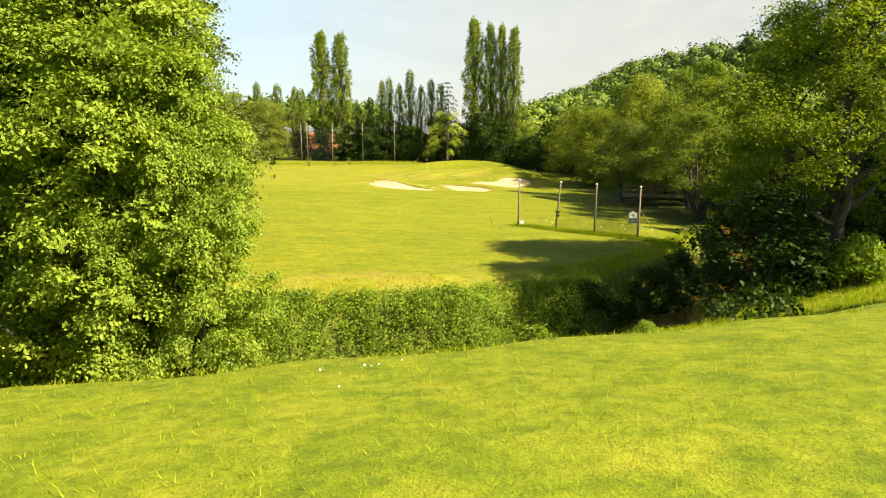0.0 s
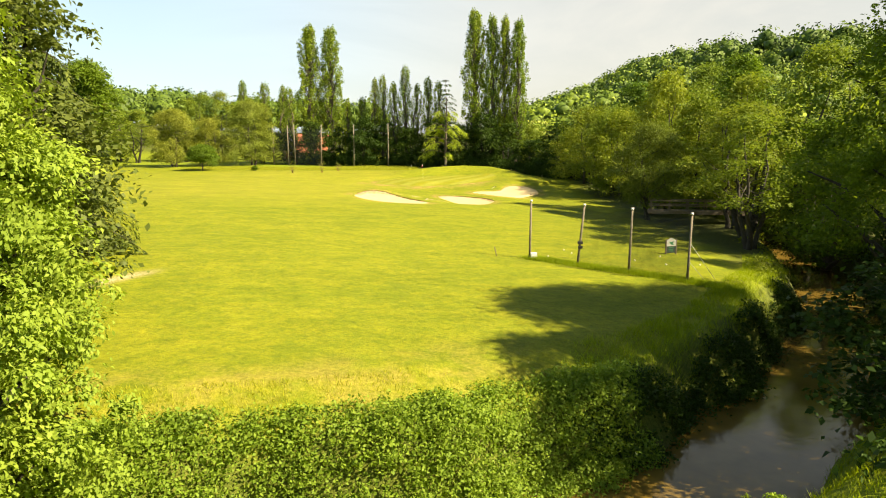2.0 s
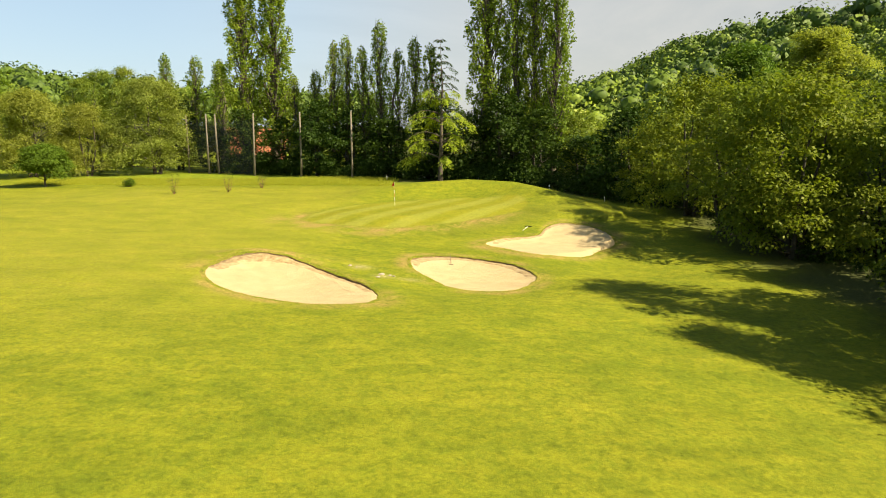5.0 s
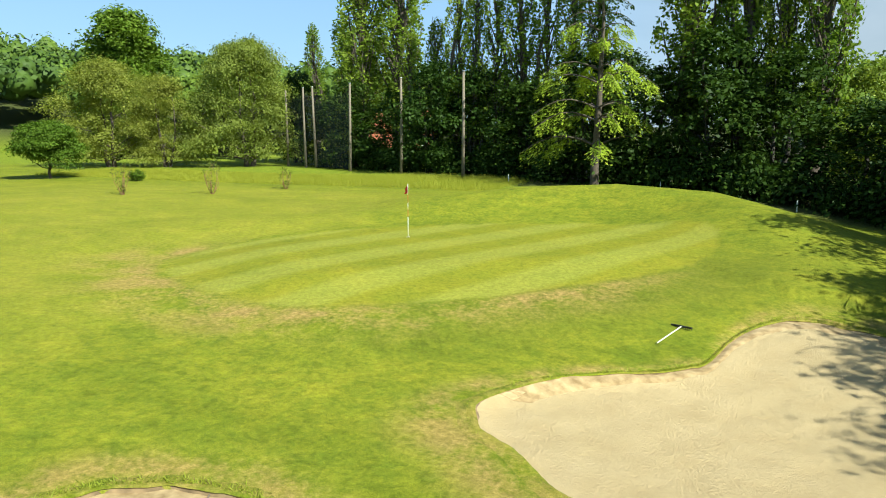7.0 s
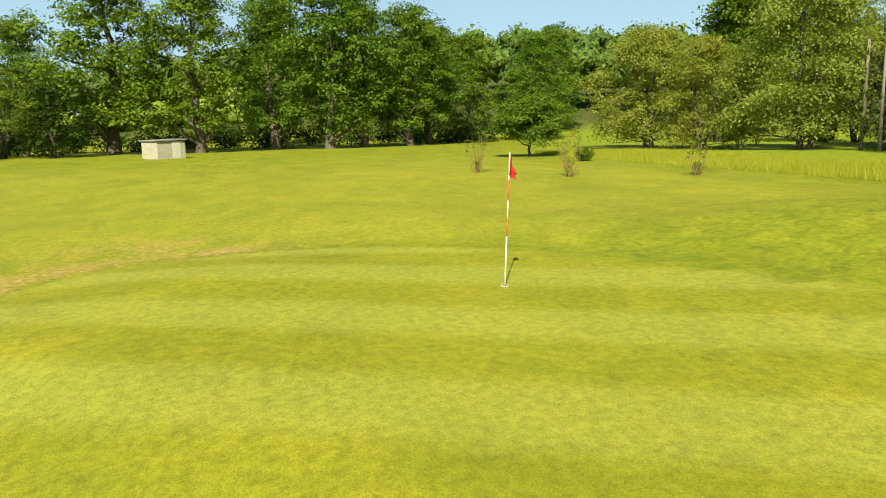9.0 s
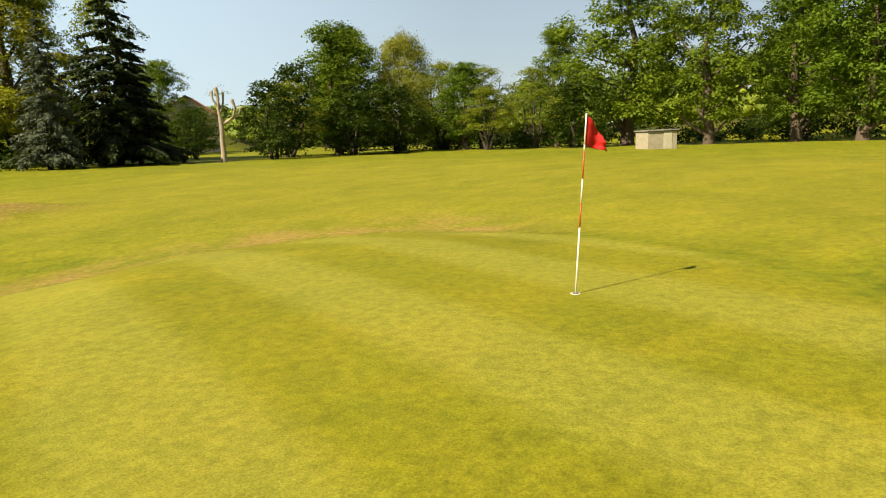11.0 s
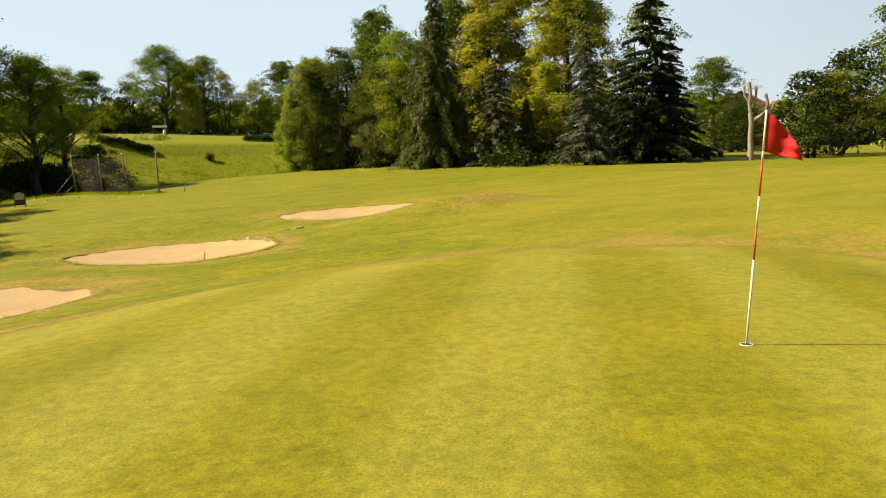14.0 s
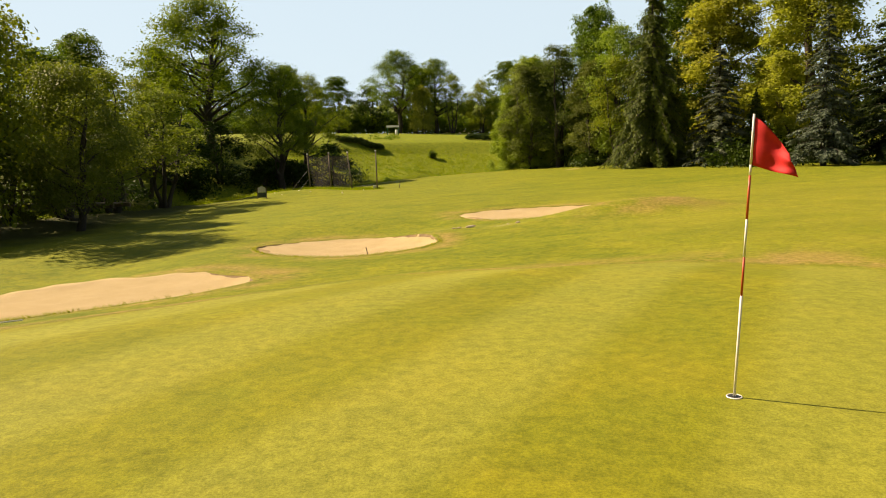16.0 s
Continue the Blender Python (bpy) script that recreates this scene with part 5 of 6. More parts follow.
# ---- rakes, stones, stakes ----
def rake(head, end, lift=0.06, tilt_z=None, wood=None, wide=0.62):
    stick = wood or WHITE
    hx, hy = head
    ex, ey = end
    ob = thing("bunker_rake", pose(hx, hy, 0), "bunker rake with a dark head and pale handle", "rake", "rakes by the bunkers")
    z0, z1 = gz(hx, hy) if tilt_z is None else tilt_z[0], gz(ex, ey) if tilt_z is None else tilt_z[1]
    a, b = Vector((0, 0, z0 + lift)), Vector((ex - hx, ey - hy, z1 + lift))
    part("handle", tube_mesh("handle", [tuple(a), tuple((a + b) / 2), tuple(b)], (0.017, 0.016, 0.015), stick, 8), stick, ob, "dark wooden handle" if wood else "pale aluminium handle")
    yaw = math.degrees(math.atan2(ey - hy, ex - hx))
    hd = box(0.06, wide, 0.05, (0, 0, z0 + lift), 0.012, (0, 0, yaw))
    part("head", hd, BLACK, ob)
    teeth = join_bm(*[box(0.015, 0.02, 0.075, (-0.001 * k, (k - 5) * 0.089 * wide, -0.04), 0.004) for k in range(11)])
    teeth.transform(pose(0, 0, z0 + lift, 0, 0, yaw))
    part("tine_row", teeth, BLACK, ob)
    return ob


rake((11.47, -7.18), (10.93, -8.48))
rake((-2.6, -27.4), (-2.0, -26.4), 0.05, (-1.45, -1.1), TIMBER, 0.3)
rake((5.12, -20.09), (5.08, -19.03), 0.04, (-1.6, -1.12), TIMBER, 0.3)

rng = np.random.default_rng(5)
for k in range(6):
    x, y = ((1.3, -25.6), (1.5, -25.7), (-0.2, -24.0))[k % 3]
    x, y = x + rng.normal(0, 0.35), y + rng.normal(0, 0.25)
    s = rng.uniform(0.06, 0.22)
    bm = bmesh.new()
    bmesh.ops.create_icosphere(bm, subdivisions=2, radius=1.0)
    for v in bm.verts:
        v.co = Vector((v.co.x * s, v.co.y * s * 0.75, v.co.z * s * 0.35)) * (1 + 0.18 * noise.noise(v.co * 2.3 + Vector((k, 0, 0))))
    me = bpy.data.meshes.new("stone")
    bm.to_mesh(me)
    bm.free()
    me.materials.append(STONE)
    ob = new("stone", me)
    ob.matrix_basis = pose(x, y, gz(x, y) + 0.02, 0, 0, k * 50)
    tagged(ob, "flat pale stone lying in worn turf", "stone", "stones between the bunkers")

stake = None
for x, y in ((-3.0, 26.0), (8.6, 23.0), (16.3, 15.2), (21.0, 8.0)):
    z = gz(x, y)
    if stake is None:
        stake = thing("boundary_stake", pose(x, y, z), "short white boundary stake by the wood", "stake", "white stakes")
        part("post", tube_mesh("post", [(0, 0, -0.15), (0, 0, 0.6), (0, 0, 0.66)], (0.035, 0.035, 0.012), WHITE, 8), WHITE, stake)
    else:
        copy_thing(stake, pose(x, y, z))


# ---- safety net by the practice tee ----
POSTS = (((9.2, -68.9), (9.24, -68.87)), ((12.1, -71.15), (12.5, -71.09)), ((14.84, -73.9), (14.95, -73.8)), ((17.65, -76.5), (17.82, -76.27)))
net = thing("safety_net", pose(12, -72, 0), "dark practice safety net on four weathered poles", "net fence")
ends = []
for (bx, by), (tx, ty) in POSTS:
    z = gz(bx, by)
    a, b = Vector((bx - 12, by + 72, z - 0.3)), Vector((tx - 12, ty + 72, z + 4.0))
    ends.append((a, b))
    pm = part("pole", tube_mesh("pole", [tuple(a), tuple(a.lerp(b, 0.5)), tuple(b)], (0.085, 0.075, 0.065), POLE, 10), POLE, net)
    part("cap", tube_mesh("cap", [tuple(b - Vector((0, 0, 0.03))), tuple(b + Vector((0, 0, 0.09)))], (0.1, 0.085), WHITE, 10), WHITE, pm, "pale metal pole cap")
for net_mat, (a0, b0), (a1, b1) in zip((NET_THIN, NET, NET_DENSE), ends[:-1], ends[1:]):
    v, q = [], []
    for i in range(9):
        for j in range(7):
            s, t = i / 8, j / 6
            p = (a0.lerp(b0, 0.1 + 0.86 * t)).lerp(a1.lerp(b1, 0.1 + 0.86 * t), s)
            sag = 0.22 * math.sin(math.pi * s)
            v.append((p.x + 0.1 * sag, p.y + 0.1 * math.sin(5 * s + 3 * t), p.z - sag * (0.3 + 0.7 * t)))
            if i and j:
                q.append((i * 7 + j, i * 7 + j - 1, i * 7 - 7 + j - 1, i * 7 - 7 + j))
    part("netting", mesh_np("netting", v, q, net_mat, True), net_mat, net, "torn sagging black netting")
z4 = ends[3][0]
for k, (dx, dy, h) in enumerate(((2.0, 0.9, 2.6), (1.2, 0.4, 1.5))):
    a = z4.lerp(ends[3][1], h / 4.3)
    part("guy_wire", tube_mesh("guy_wire", [tuple(a), (z4.x + dx, z4.y + dy, gz(17.65 + dx, -76.5 + dy))], (0.014, 0.014), METAL, 6), METAL, net)
p2 = ends[1][0].lerp(ends[1][1], 0.38)
part("junction_box", join_bm(box(0.34, 0.2, 0.2, (p2.x, p2.y - 0.08, p2.z + 0.16), 0.02), box(0.3, 0.2, 0.18, (p2.x + 0.02, p2.y - 0.08, p2.z - 0.14), 0.02)), BLACK, net)
bx = thing("ball_bucket", pose(9.45, -69.1, gz(9.45, -69.1)), "white plastic ball box beside a net pole", "box")
part("body", box(0.42, 0.34, 0.36, (0, 0, 0.18), 0.03), WHITE, bx)
part("lid", box(0.45, 0.37, 0.05, (0, 0, 0.385), 0.015), WHITE, bx)
ls = thing("leaning_stake", pose(6.9, -68.6, gz(6.9, -68.6), 0, -14, 20), "short leaning wooden stake in the turf", "stake")
part("post", tube_mesh("post", [(0, 0, -0.2), (0, 0, 0.7), (0, 0, 0.75)], (0.035, 0.032, 0.015), POLE, 8), POLE, ls)
ball = None
for x, y in ((12.6, -66.4), (12.3, -64.8), (10.6, -68.2), (18.9, -67.2), (16.4, -69.6), (18.0, -71.4), (20.5, -70.8)):
    z = gz(x, y)
    if ball is None:
        bm = bmesh.new()
        bmesh.ops.create_uvsphere(bm, u_segments=14, v_segments=10, radius=0.055)
        me = bpy.data.meshes.new("tee_marker")
        bm.to_mesh(me)
        bm.free()
        me.materials.append(WHITE)
        ball = new("tee_marker", me)
        ball.matrix_basis = pose(x, y, z + 0.045)
        tagged(ball, "small round white marker on the turf", "marker", "white markers on the practice turf")
    else:
        copy_thing(ball, pose(x, y, z + 0.045))

# hole sign
# white panel greyed: the shade it stands in is put into the colour
PANEL = plain_material("shade_grey_panel", (0.36, 0.37, 0.33), (0.5, 0.5, 0.46), 8, 0.6)
sx, sy = 20.4, -65.0
sign = thing("hole_sign", pose(sx, sy, gz(sx, sy), 0, 0, 12), "dark hole sign with a gabled white panel", "sign")
for k in (-1, 1):
    part("post", box(0.09, 0.09, 1.3, (0.42 * k, 0, 0.5), 0.012), TIMBER, sign)
part("board", box(0.74, 0.05, 0.5, (0, -0.02, 0.36), 0.01), DARK_BOARD, sign, "dark green lower board")
bm = bmesh.new()
out = [(-0.37, 0.63), (0.37, 0.63), (0.37, 1.08), (0, 1.28), (-0.37, 1.08)]
f = bm.faces.new([bm.verts.new((x, -0.05, z)) for x, z in out])
ext = bmesh.ops.extrude_face_region(bm, geom=[f])
bmesh.ops.translate(bm, vec=(0, 0.06, 0), verts=[g for g in ext["geom"] if isinstance(g, bmesh.types.BMVert)])
bmesh.ops.recalc_face_normals(bm, faces=bm.faces[:])
panel = part("panel", bm, PANEL, sign, "white gabled panel")
bm = bmesh.new()
bm.faces.new([bm.verts.new(p) for p in ((-0.22, -0.056, 0.98), (-0.05, -0.056, 0.76), (0.2, -0.056, 0.72), (0.1, -0.056, 0.88), (0.24, -0.056, 1.04), (0.0, -0.056, 0.96))])
part("emblem", bm, GREEN_PAINT, panel, "green painted emblem shape")
for k in range(3):
    part("text_bar", box(0.42 - 0.08 * k, 0.006, 0.045, (0, -0.048, 0.52 - 0.13 * k), 0.0), GREEN_PAINT, sign, "pale line of small writing")

# ---- tall poles with netting behind the field ----
TALL = ((-7.9, 29.2, 8.8), (-15.5, 33.3, 8.8), (-23.1, 37.3, 8.5), (-29.6, 41.4, 8.4), (-31.2, 41.8, 8.9), (-35.0, 44.0, 8.2))
tall = None
for k, (x, y, h) in enumerate(TALL):
    z = gz(x, y)
    if tall is None:
        tall = thing("net_pole", pose(x, y, z), "tall weathered wooden net pole", "pole", "tall net poles")
        part("pole", tube_mesh("pole", [(0, 0, -0.4), (0.03, 0, h * 0.5), (0.02, 0.02, h)], (0.16, 0.13, 0.1), POLE, 10), POLE, tall)
        part("cap", tube_mesh("cap", [(0.02, 0.02, h - 0.02), (0.02, 0.02, h + 0.06)], (0.12, 0.11), METAL, 10), METAL, tall, "grey metal cap")
    else:
        copy_thing(tall, pose(x, y, z, (k * 37 % 5 - 2) * 0.5, (k * 53 % 5 - 2) * 0.6, k * 70))
rn = thing("range_net", Matrix.Identity(4), "dark ball-stop netting hung between tall poles", "net fence")
for (xa, ya, ha), (xb, yb, hb) in zip(TALL[2:-1], TALL[3:]):
    v, q = [], []
    for i in range(7):
        s = i / 6
        px, py = xa + (xb - xa) * s, ya + (yb - ya) * s + 0.2
        for j in range(6):
            top = ha + (hb - ha) * s - 0.5 - 0.35 * math.sin(math.pi * s)
            v.append((px, py + 0.12 * math.sin(4 * s + 2 * j), gz(px, py) + 0.1 + j / 5 * top))
            if i and j:
                q.append((i * 6 + j, i * 6 + j - 1, i * 6 - 6 + j - 1, i * 6 - 6 + j))
    part("netting", mesh_np("netting", v, q, NET_DENSE, True), NET_DENSE, rn)


# ---- hut ----
hz0 = gz(-69.5, -12) - 0.05
hut = thing("pump_hut", pose(-69.6, -12.1, hz0, 0, 0, 38), "small pale concrete hut with a flat roof", "hut")
part("wall", box(2.9, 3.3, 1.95, (0, 0, 0.95), 0.03), CONCRETE, hut)
part("roof", box(3.25, 3.65, 0.14, (0, 0, 1.99), 0.03, (1.5, 0, 0)), ROOF_GREY, hut, "grey overhanging roof slab")
dr = part("door", box(0.05, 0.95, 1.75, (1.46, 0.6, 0.92), 0.01), plain_material("pale_door", (0.42, 0.41, 0.3), (0.5, 0.49, 0.38), 3, 0.7), hut, "pale painted door")
part("handle", box(0.05, 0.03, 0.12, (1.5, 0.95, 0.95), 0.008), METAL, dr)


# ---- young shrubs in the field ----
def sapling(x, y, h, seed, label):
    r = np.random.default_rng(seed)
    ob = thing("sapling", pose(x, y, gz(x, y), 0, 0, seed * 40), label, "sapling", "young shrubs in the field")
    pieces, tips = [], []
    for k in range(9):
        a = k * 2.399
        tip = np.array([0.35 * h * r.uniform(0.3, 1) * math.cos(a), 0.35 * h * r.uniform(0.3, 1) * math.sin(a), h * r.uniform(0.65, 1)])
        pth = limb_path(r, (0.03 * math.cos(a), 0.03 * math.sin(a), -0.1), tip, 0.08, 6)
        pieces.append(tube_arrays(pth, 0.016 * np.linspace(1, 0.3, 6), 5))
        tips += [pth[4] + r.normal(0, 0.07, 3) for _ in range(9)] + [pth[5] + r.normal(0, 0.08, 3) for _ in range(14)]
    v, q = merge(pieces)
    part("branchwork", mesh_np("branchwork", v, q, STEM, True), STEM, ob, "thin reddish stems")
    low = [np.array([r.normal(0, 0.13), r.normal(0, 0.13), r.uniform(0.05, 0.4) * h]) for _ in range(150)]
    pts = np.array(tips + low)
    v, q = leaves_arrays(r, pts, np.tile((0, 0, 1.0), (len(pts), 1)), 0.11, 0.5, 1.0)
    part("foliage", mesh_np("foliage", v, q, LEAF["brown"]), LEAF["brown"], ob)


STEM = bark_material("stem_red", (0.16, 0.07, 0.04), (0.3, 0.15, 0.09))
sapling(-23.2, 7.35, 2.1, 1, "young shrub with bare reddish stems")
sapling(-18.5, 10.2, 2.2, 2, "young upright shrub with sparse leaves")
sapling(-16.3, 15.4, 1.5, 3, "small young shrub with sparse leaves")
sapling(-52.3, 48.3, 4.0, 4, "slim young tree with pale sparse twigs")


# ---- pollarded tree ----
def pollard(x, y):
    r = np.random.default_rng(12)
    ob = thing("pollarded_tree", pose(x, y, gz(x, y), 0, 0, 125), "leafless pollarded plane tree with knuckled limbs", "tree")
    ob.scale = (0.92, 0.92, 1.2)
    pcs = []
    trunk = np.array([(0, 0, -0.3), (0.03, 0, 0.8), (-0.04, 0, 1.9), (0.02, 0, 3.0), (-0.08, 0, 3.9)])
    pcs.append(tube_arrays(trunk, (0.42, 0.31, 0.27, 0.26, 0.27), 10))
    for pth, r0 in (([(0, 0, 3.2), (0.7, 0.1, 3.5), (1.4, 0.1, 3.9), (1.6, 0.1, 4.6), (1.35, 0.05, 5.2)], 0.17), ([(-0.05, 0, 3.7), (-0.25, 0, 4.6), (-0.15, 0, 5.4), (-0.35, 0.1, 6.2)], 0.2),
                    ([(-0.2, 0, 4.7), (-0.7, -0.2, 5.3), (-0.75, -0.2, 5.9)], 0.13), ([(0, 0, 4.3), (0.3, 0.4, 5.1), (0.35, 0.4, 5.8)], 0.12), ([(1.4, 0.1, 3.9), (2.0, 0.2, 4.1), (2.15, 0.2, 4.5)], 0.1)):
        n = len(pth)
        rad = r0 * np.array([1.0] + [0.85] * (n - 2) + [1.15])
        pcs.append(tube_arrays(np.array(pth, float), rad, 8))
        end = np.array(pth[-1], float)
        pcs.append(tube_arrays(np.array([end, end + (0, 0, 0.14), end + (0, 0, 0.2)]), (r0 * 1.2, r0 * 1.0, 0.02), 8))
    v, q = merge(pcs)
    part("trunk", mesh_np("trunk", v, q, BARK_PALE, True), BARK_PALE, ob)
    pts = np.array([(r.normal(-0.2, 0.6), r.normal(0, 0.4), 5.6 + abs(r.normal(0, 0.4))) for _ in range(130)])
    v, q = leaves_arrays(r, pts, np.tile((0, 0, 1.0), (len(pts), 1)), 0.16, 0.5, 1.0)
    tagged(part("shoots", mesh_np("shoots", v, q, LEAF["olive"]), LEAF["olive"], ob, "a few olive leaf shoots"), kind="stuff")


pollard(-46.5, -51.5)

# ---- footbridge ----
fb = thing("footbridge", pose(25.02, -43.80, -0.56, 0, 0, -14.1), "dark timber footbridge with plank rails", "footbridge")
for k in range(26):
    part("plank", box(0.34, 1.7, 0.06, (0.36 * k, 0, 0), 0.008), TIMBER, fb)
for s in (-0.85, 0.85):
    for k in range(6):
        part("post", box(0.1, 0.1, 1.2, (0.1 + 1.8 * k, s, 0.5), 0.01), TIMBER, fb)
    for z in (0.55, 1.05):
        part("rail", box(9.3, 0.06, 0.12, (4.5, s, z), 0.01), TIMBER, fb)
    part("beam", box(9.5, 0.14, 0.26, (4.5, s, -0.17), 0.01), TIMBER, fb)

# ---- up on the tee, and houses ----
ROOF_PINK = plain_material("faded_pink_tiles", (0.5, 0.34, 0.27), (0.6, 0.44, 0.36), 5, 0.85)
tx, ty = 12.6, -147.0
shelter = thing("tee_shelter", pose(tx, ty, gz(tx, ty)), "green tee board frame with a white top", "sign frame")
for k in (-1.15, 1.15):
    part("post", box(0.16, 0.16, 2.0, (k, 0, 0.95), 0.015), GREEN_PAINT, shelter)
part("top", box(2.7, 0.35, 0.42, (0, 0, 1.85), 0.03), WHITE, shelter, "white top board")
bt = thing("tee_bin", pose(tx - 0.9, ty + 2.2, gz(tx, ty)), "white litter bin on the tee", "bin")
part("body", tube_mesh("body", [(0, 0, -0.05), (0, 0, 0.95)], (0.24, 0.27), WHITE, 14), WHITE, bt)
part("lid", tube_mesh("lid", [(0, 0, 0.95), (0, 0, 1.05)], (0.3, 0.26), WHITE, 14), WHITE, bt)


def gabled(x, y, z, turn, w, d, wall, roof, label, wall_mat, roof_mat, storeys):
    ob = thing("house", pose(x, y, z, 0, 0, turn), label, "house")
    part("wall", box(w, d, wall + 1, (0, 0, wall / 2 - 0.5), 0.03), wall_mat, ob)
    bm = bmesh.new()
    o = 0.45
    for s in (-1, 1):
        pts = [(-w / 2 - o, s * (d / 2 + o), wall - 0.15), (w / 2 + o, s * (d / 2 + o), wall - 0.15), (w / 2 + o, 0, wall + roof), (-w / 2 - o, 0, wall + roof)]
        low = [(px, py, pz - 0.22) for px, py, pz in pts]
        a, b = [bm.verts.new(p) for p in pts], [bm.verts.new(p) for p in low]
        bm.faces.new(a)
        bm.faces.new(b[::-1])
        for k in range(4):
            bm.faces.new((a[k], b[k], b[(k + 1) % 4], a[(k + 1) % 4]))
    bmesh.ops.recalc_face_normals(bm, faces=bm.faces[:])
    part("roof", bm, roof_mat, ob, "pitched tiled roof")
    for s in (-1, 1):
        bm = bmesh.new()
        v = [bm.verts.new(p) for p in ((s * w / 2, -d / 2, wall - 0.02), (s * w / 2, d / 2, wall - 0.02), (s * w / 2, 0, wall + roof - 0.2))]
        u = [bm.verts.new((p.co.x - s * 0.2, p.co.y, p.co.z)) for p in v]
        bm.faces.new(v)
        bm.faces.new(u[::-1])
        for k in range(3):
            bm.faces.new((v[k], u[k], u[(k + 1) % 3], v[(k + 1) % 3]))
        bmesh.ops.recalc_face_normals(bm, faces=bm.faces[:])
        part("gable", bm, wall_mat, ob)
    n = max(2, int(w / 3))
    for st in range(storeys):
        for k in range(n):
            for s in (-1, 1):
                wx = -w / 2 + w * (k + 0.5) / n
                wd = part("window", box(1.1, 0.08, 1.25, (wx, s * (d / 2 + 0.03), 1.5 + 2.8 * st), 0.01), WHITE, ob)
                part("pane", box(0.9, 0.03, 1.05, (wx, s * (d / 2 + 0.08), 1.5 + 2.8 * st), 0.0), GLASS_DARK, wd)


gabled(-100, -112, gz(-100, -112), 40, 17, 9, 8.0, 3.2, "cream house with a red tiled roof", RENDER_WALL, TILE_RED, 3)
gabled(-2.5, -228, gz(-2.5, -228) - 2.6, 15, 9, 6, 2.6, 1.8, "low cream building with a pale pink roof", RENDER_WALL, ROOF_PINK, 1)
gabled(-31, 66, gz(-31, 66), 30, 10, 7, 4.5, 2.4, "orange-red roofed brick house behind the trees", TILE_RED, TILE_RED, 1)

# ---- hedges on the tee's slope ----
for x, y, n, step, key, lab in ((13.0, -117.6, 9, 0.85, "bush", "clipped dark hedge bush on the slope"), (-7.5, -128.6, 6, 0.9, "bush", "clipped dark hedge bush on the slope")):
    for k in range(n):
        plant(key, x + k * step, y + 0.25 * math.sin(k), 1.15, 0.95, k * 40, label=lab, group="hedge on the slope")
for x, y, h, w, key, lab in ((20.5, -107, 3.2, 2.4, "bush_b", "rounded scrub bush on the bank"), 
                             (22.5, -97.5, 2.6, 1.8, "bush_b", "green bush on the creek bank"), (26, -96, 3.0, 2.2, "bush", "dark bush under the bank trees"),
                             (26.0, -89, 3.6, 2.4, "bush", "dark ivy bush at the tree's foot"), (22.6, -92, 4.0, 2.6, "bush", "dark ivy bush at the tree's foot"), (10.8, -102.4, 0.95, 0.7, "bush_b", "straw-topped weed clump on the bank")):
    plant(key, x, y, h, w, x * 31, label=lab)


kind_of("loose_bush", 1.4, 1.0, lambda: loose_bush(111, 1.4, 1.0, "loose dark green bush on the grassy bank"))


def loose_bush(seed, h, r, label):
    """A round bush of many thin shoots, ragged at the edge."""
    g = np.random.default_rng(seed)
    ob = thing("shrub", Matrix.Identity(4), label, "shrub")
    pieces, pts, outs = [], [], []
    for k in range(90):
        a, up = g.uniform(0, 2 * np.pi), math.sqrt(g.uniform(0.02, 1))
        d = np.array([math.cos(a) * (1.02 - 0.85 * up * up), math.sin(a) * (1.02 - 0.85 * up * up), 0.25 + 0.8 * up])
        tip = d * (r, r, h * 0.92) * g.uniform(0.75, 1.12)
        pth = limb_path(g, (0.12 * math.cos(a), 0.12 * math.sin(a), -0.1), tip, 0.09, 6)
        pieces.append(tube_arrays(pth, 0.013 * np.linspace(1, 0.25, 6), 4))
        n = 95
        s = g.uniform(0.35, 1.0, n) * 5
        i0 = np.minimum(s.astype(int), 4)
        pts.append(pth[i0] + (pth[i0 + 1] - pth[i0]) * (s - i0)[:, None] + g.normal(0, 0.055, (n, 3)))
        outs.append(np.tile(d + (0, 0, 0.5), (n, 1)))
    v, q = merge(pieces)
    part("branchwork", mesh_np("branchwork", v, q, BARK, True), BARK, ob)
    v, q = leaves_arrays(g, np.concatenate(pts), np.concatenate(outs), 0.085, 0.6, 0.8)
    part("foliage", mesh_np("foliage", v, q, LEAF["oak"]), LEAF["oak"], ob)
    return ob


plant("loose_bush", -32.7, 18.2, 1.0, 0.9, 20, label="low loose bush in the long grass")
plant("loose_bush", 3.9, -117.6, 1.4, 1.02, 0)
plant("loose_bush", -3.7, -107.6, 1.5, 0.6, 70, label="thin upright weed bush at the water")
plant("loose_bush", 11.6, -99.4, 1.1, 0.75, 150, label="straw-topped bush on the creek edge")


# ---- undergrowth, grass and far woods ----
def stuff(name, mesh, label, category):
    return tagged(new(name, mesh), label, category, kind="stuff")


def blades(seed, xy, height, width, lean=0.35):
    """Single grass blades as slim triangles, standing on the ground."""
    r = np.random.default_rng(seed)
    x, y = xy
    k = len(x)
    z = ground_height(x, y)
    h = height * r.uniform(0.5, 1.3, k)
    a = r.uniform(0, 2 * np.pi, k)
    w = width * r.uniform(0.7, 1.3, k)
    base = np.stack([x, y, z - 0.02], -1)
    side = np.stack([np.cos(a) * w, np.sin(a) * w, np.zeros(k)], -1)
    b = r.uniform(0, 2 * np.pi, k)
    tip = base + np.stack([np.cos(b) * h * lean, np.sin(b) * h * lean, h], -1)
    return np.stack([base - side, base + side, tip], 1).reshape(-1, 3), np.arange(3 * k).reshape(-1, 3)


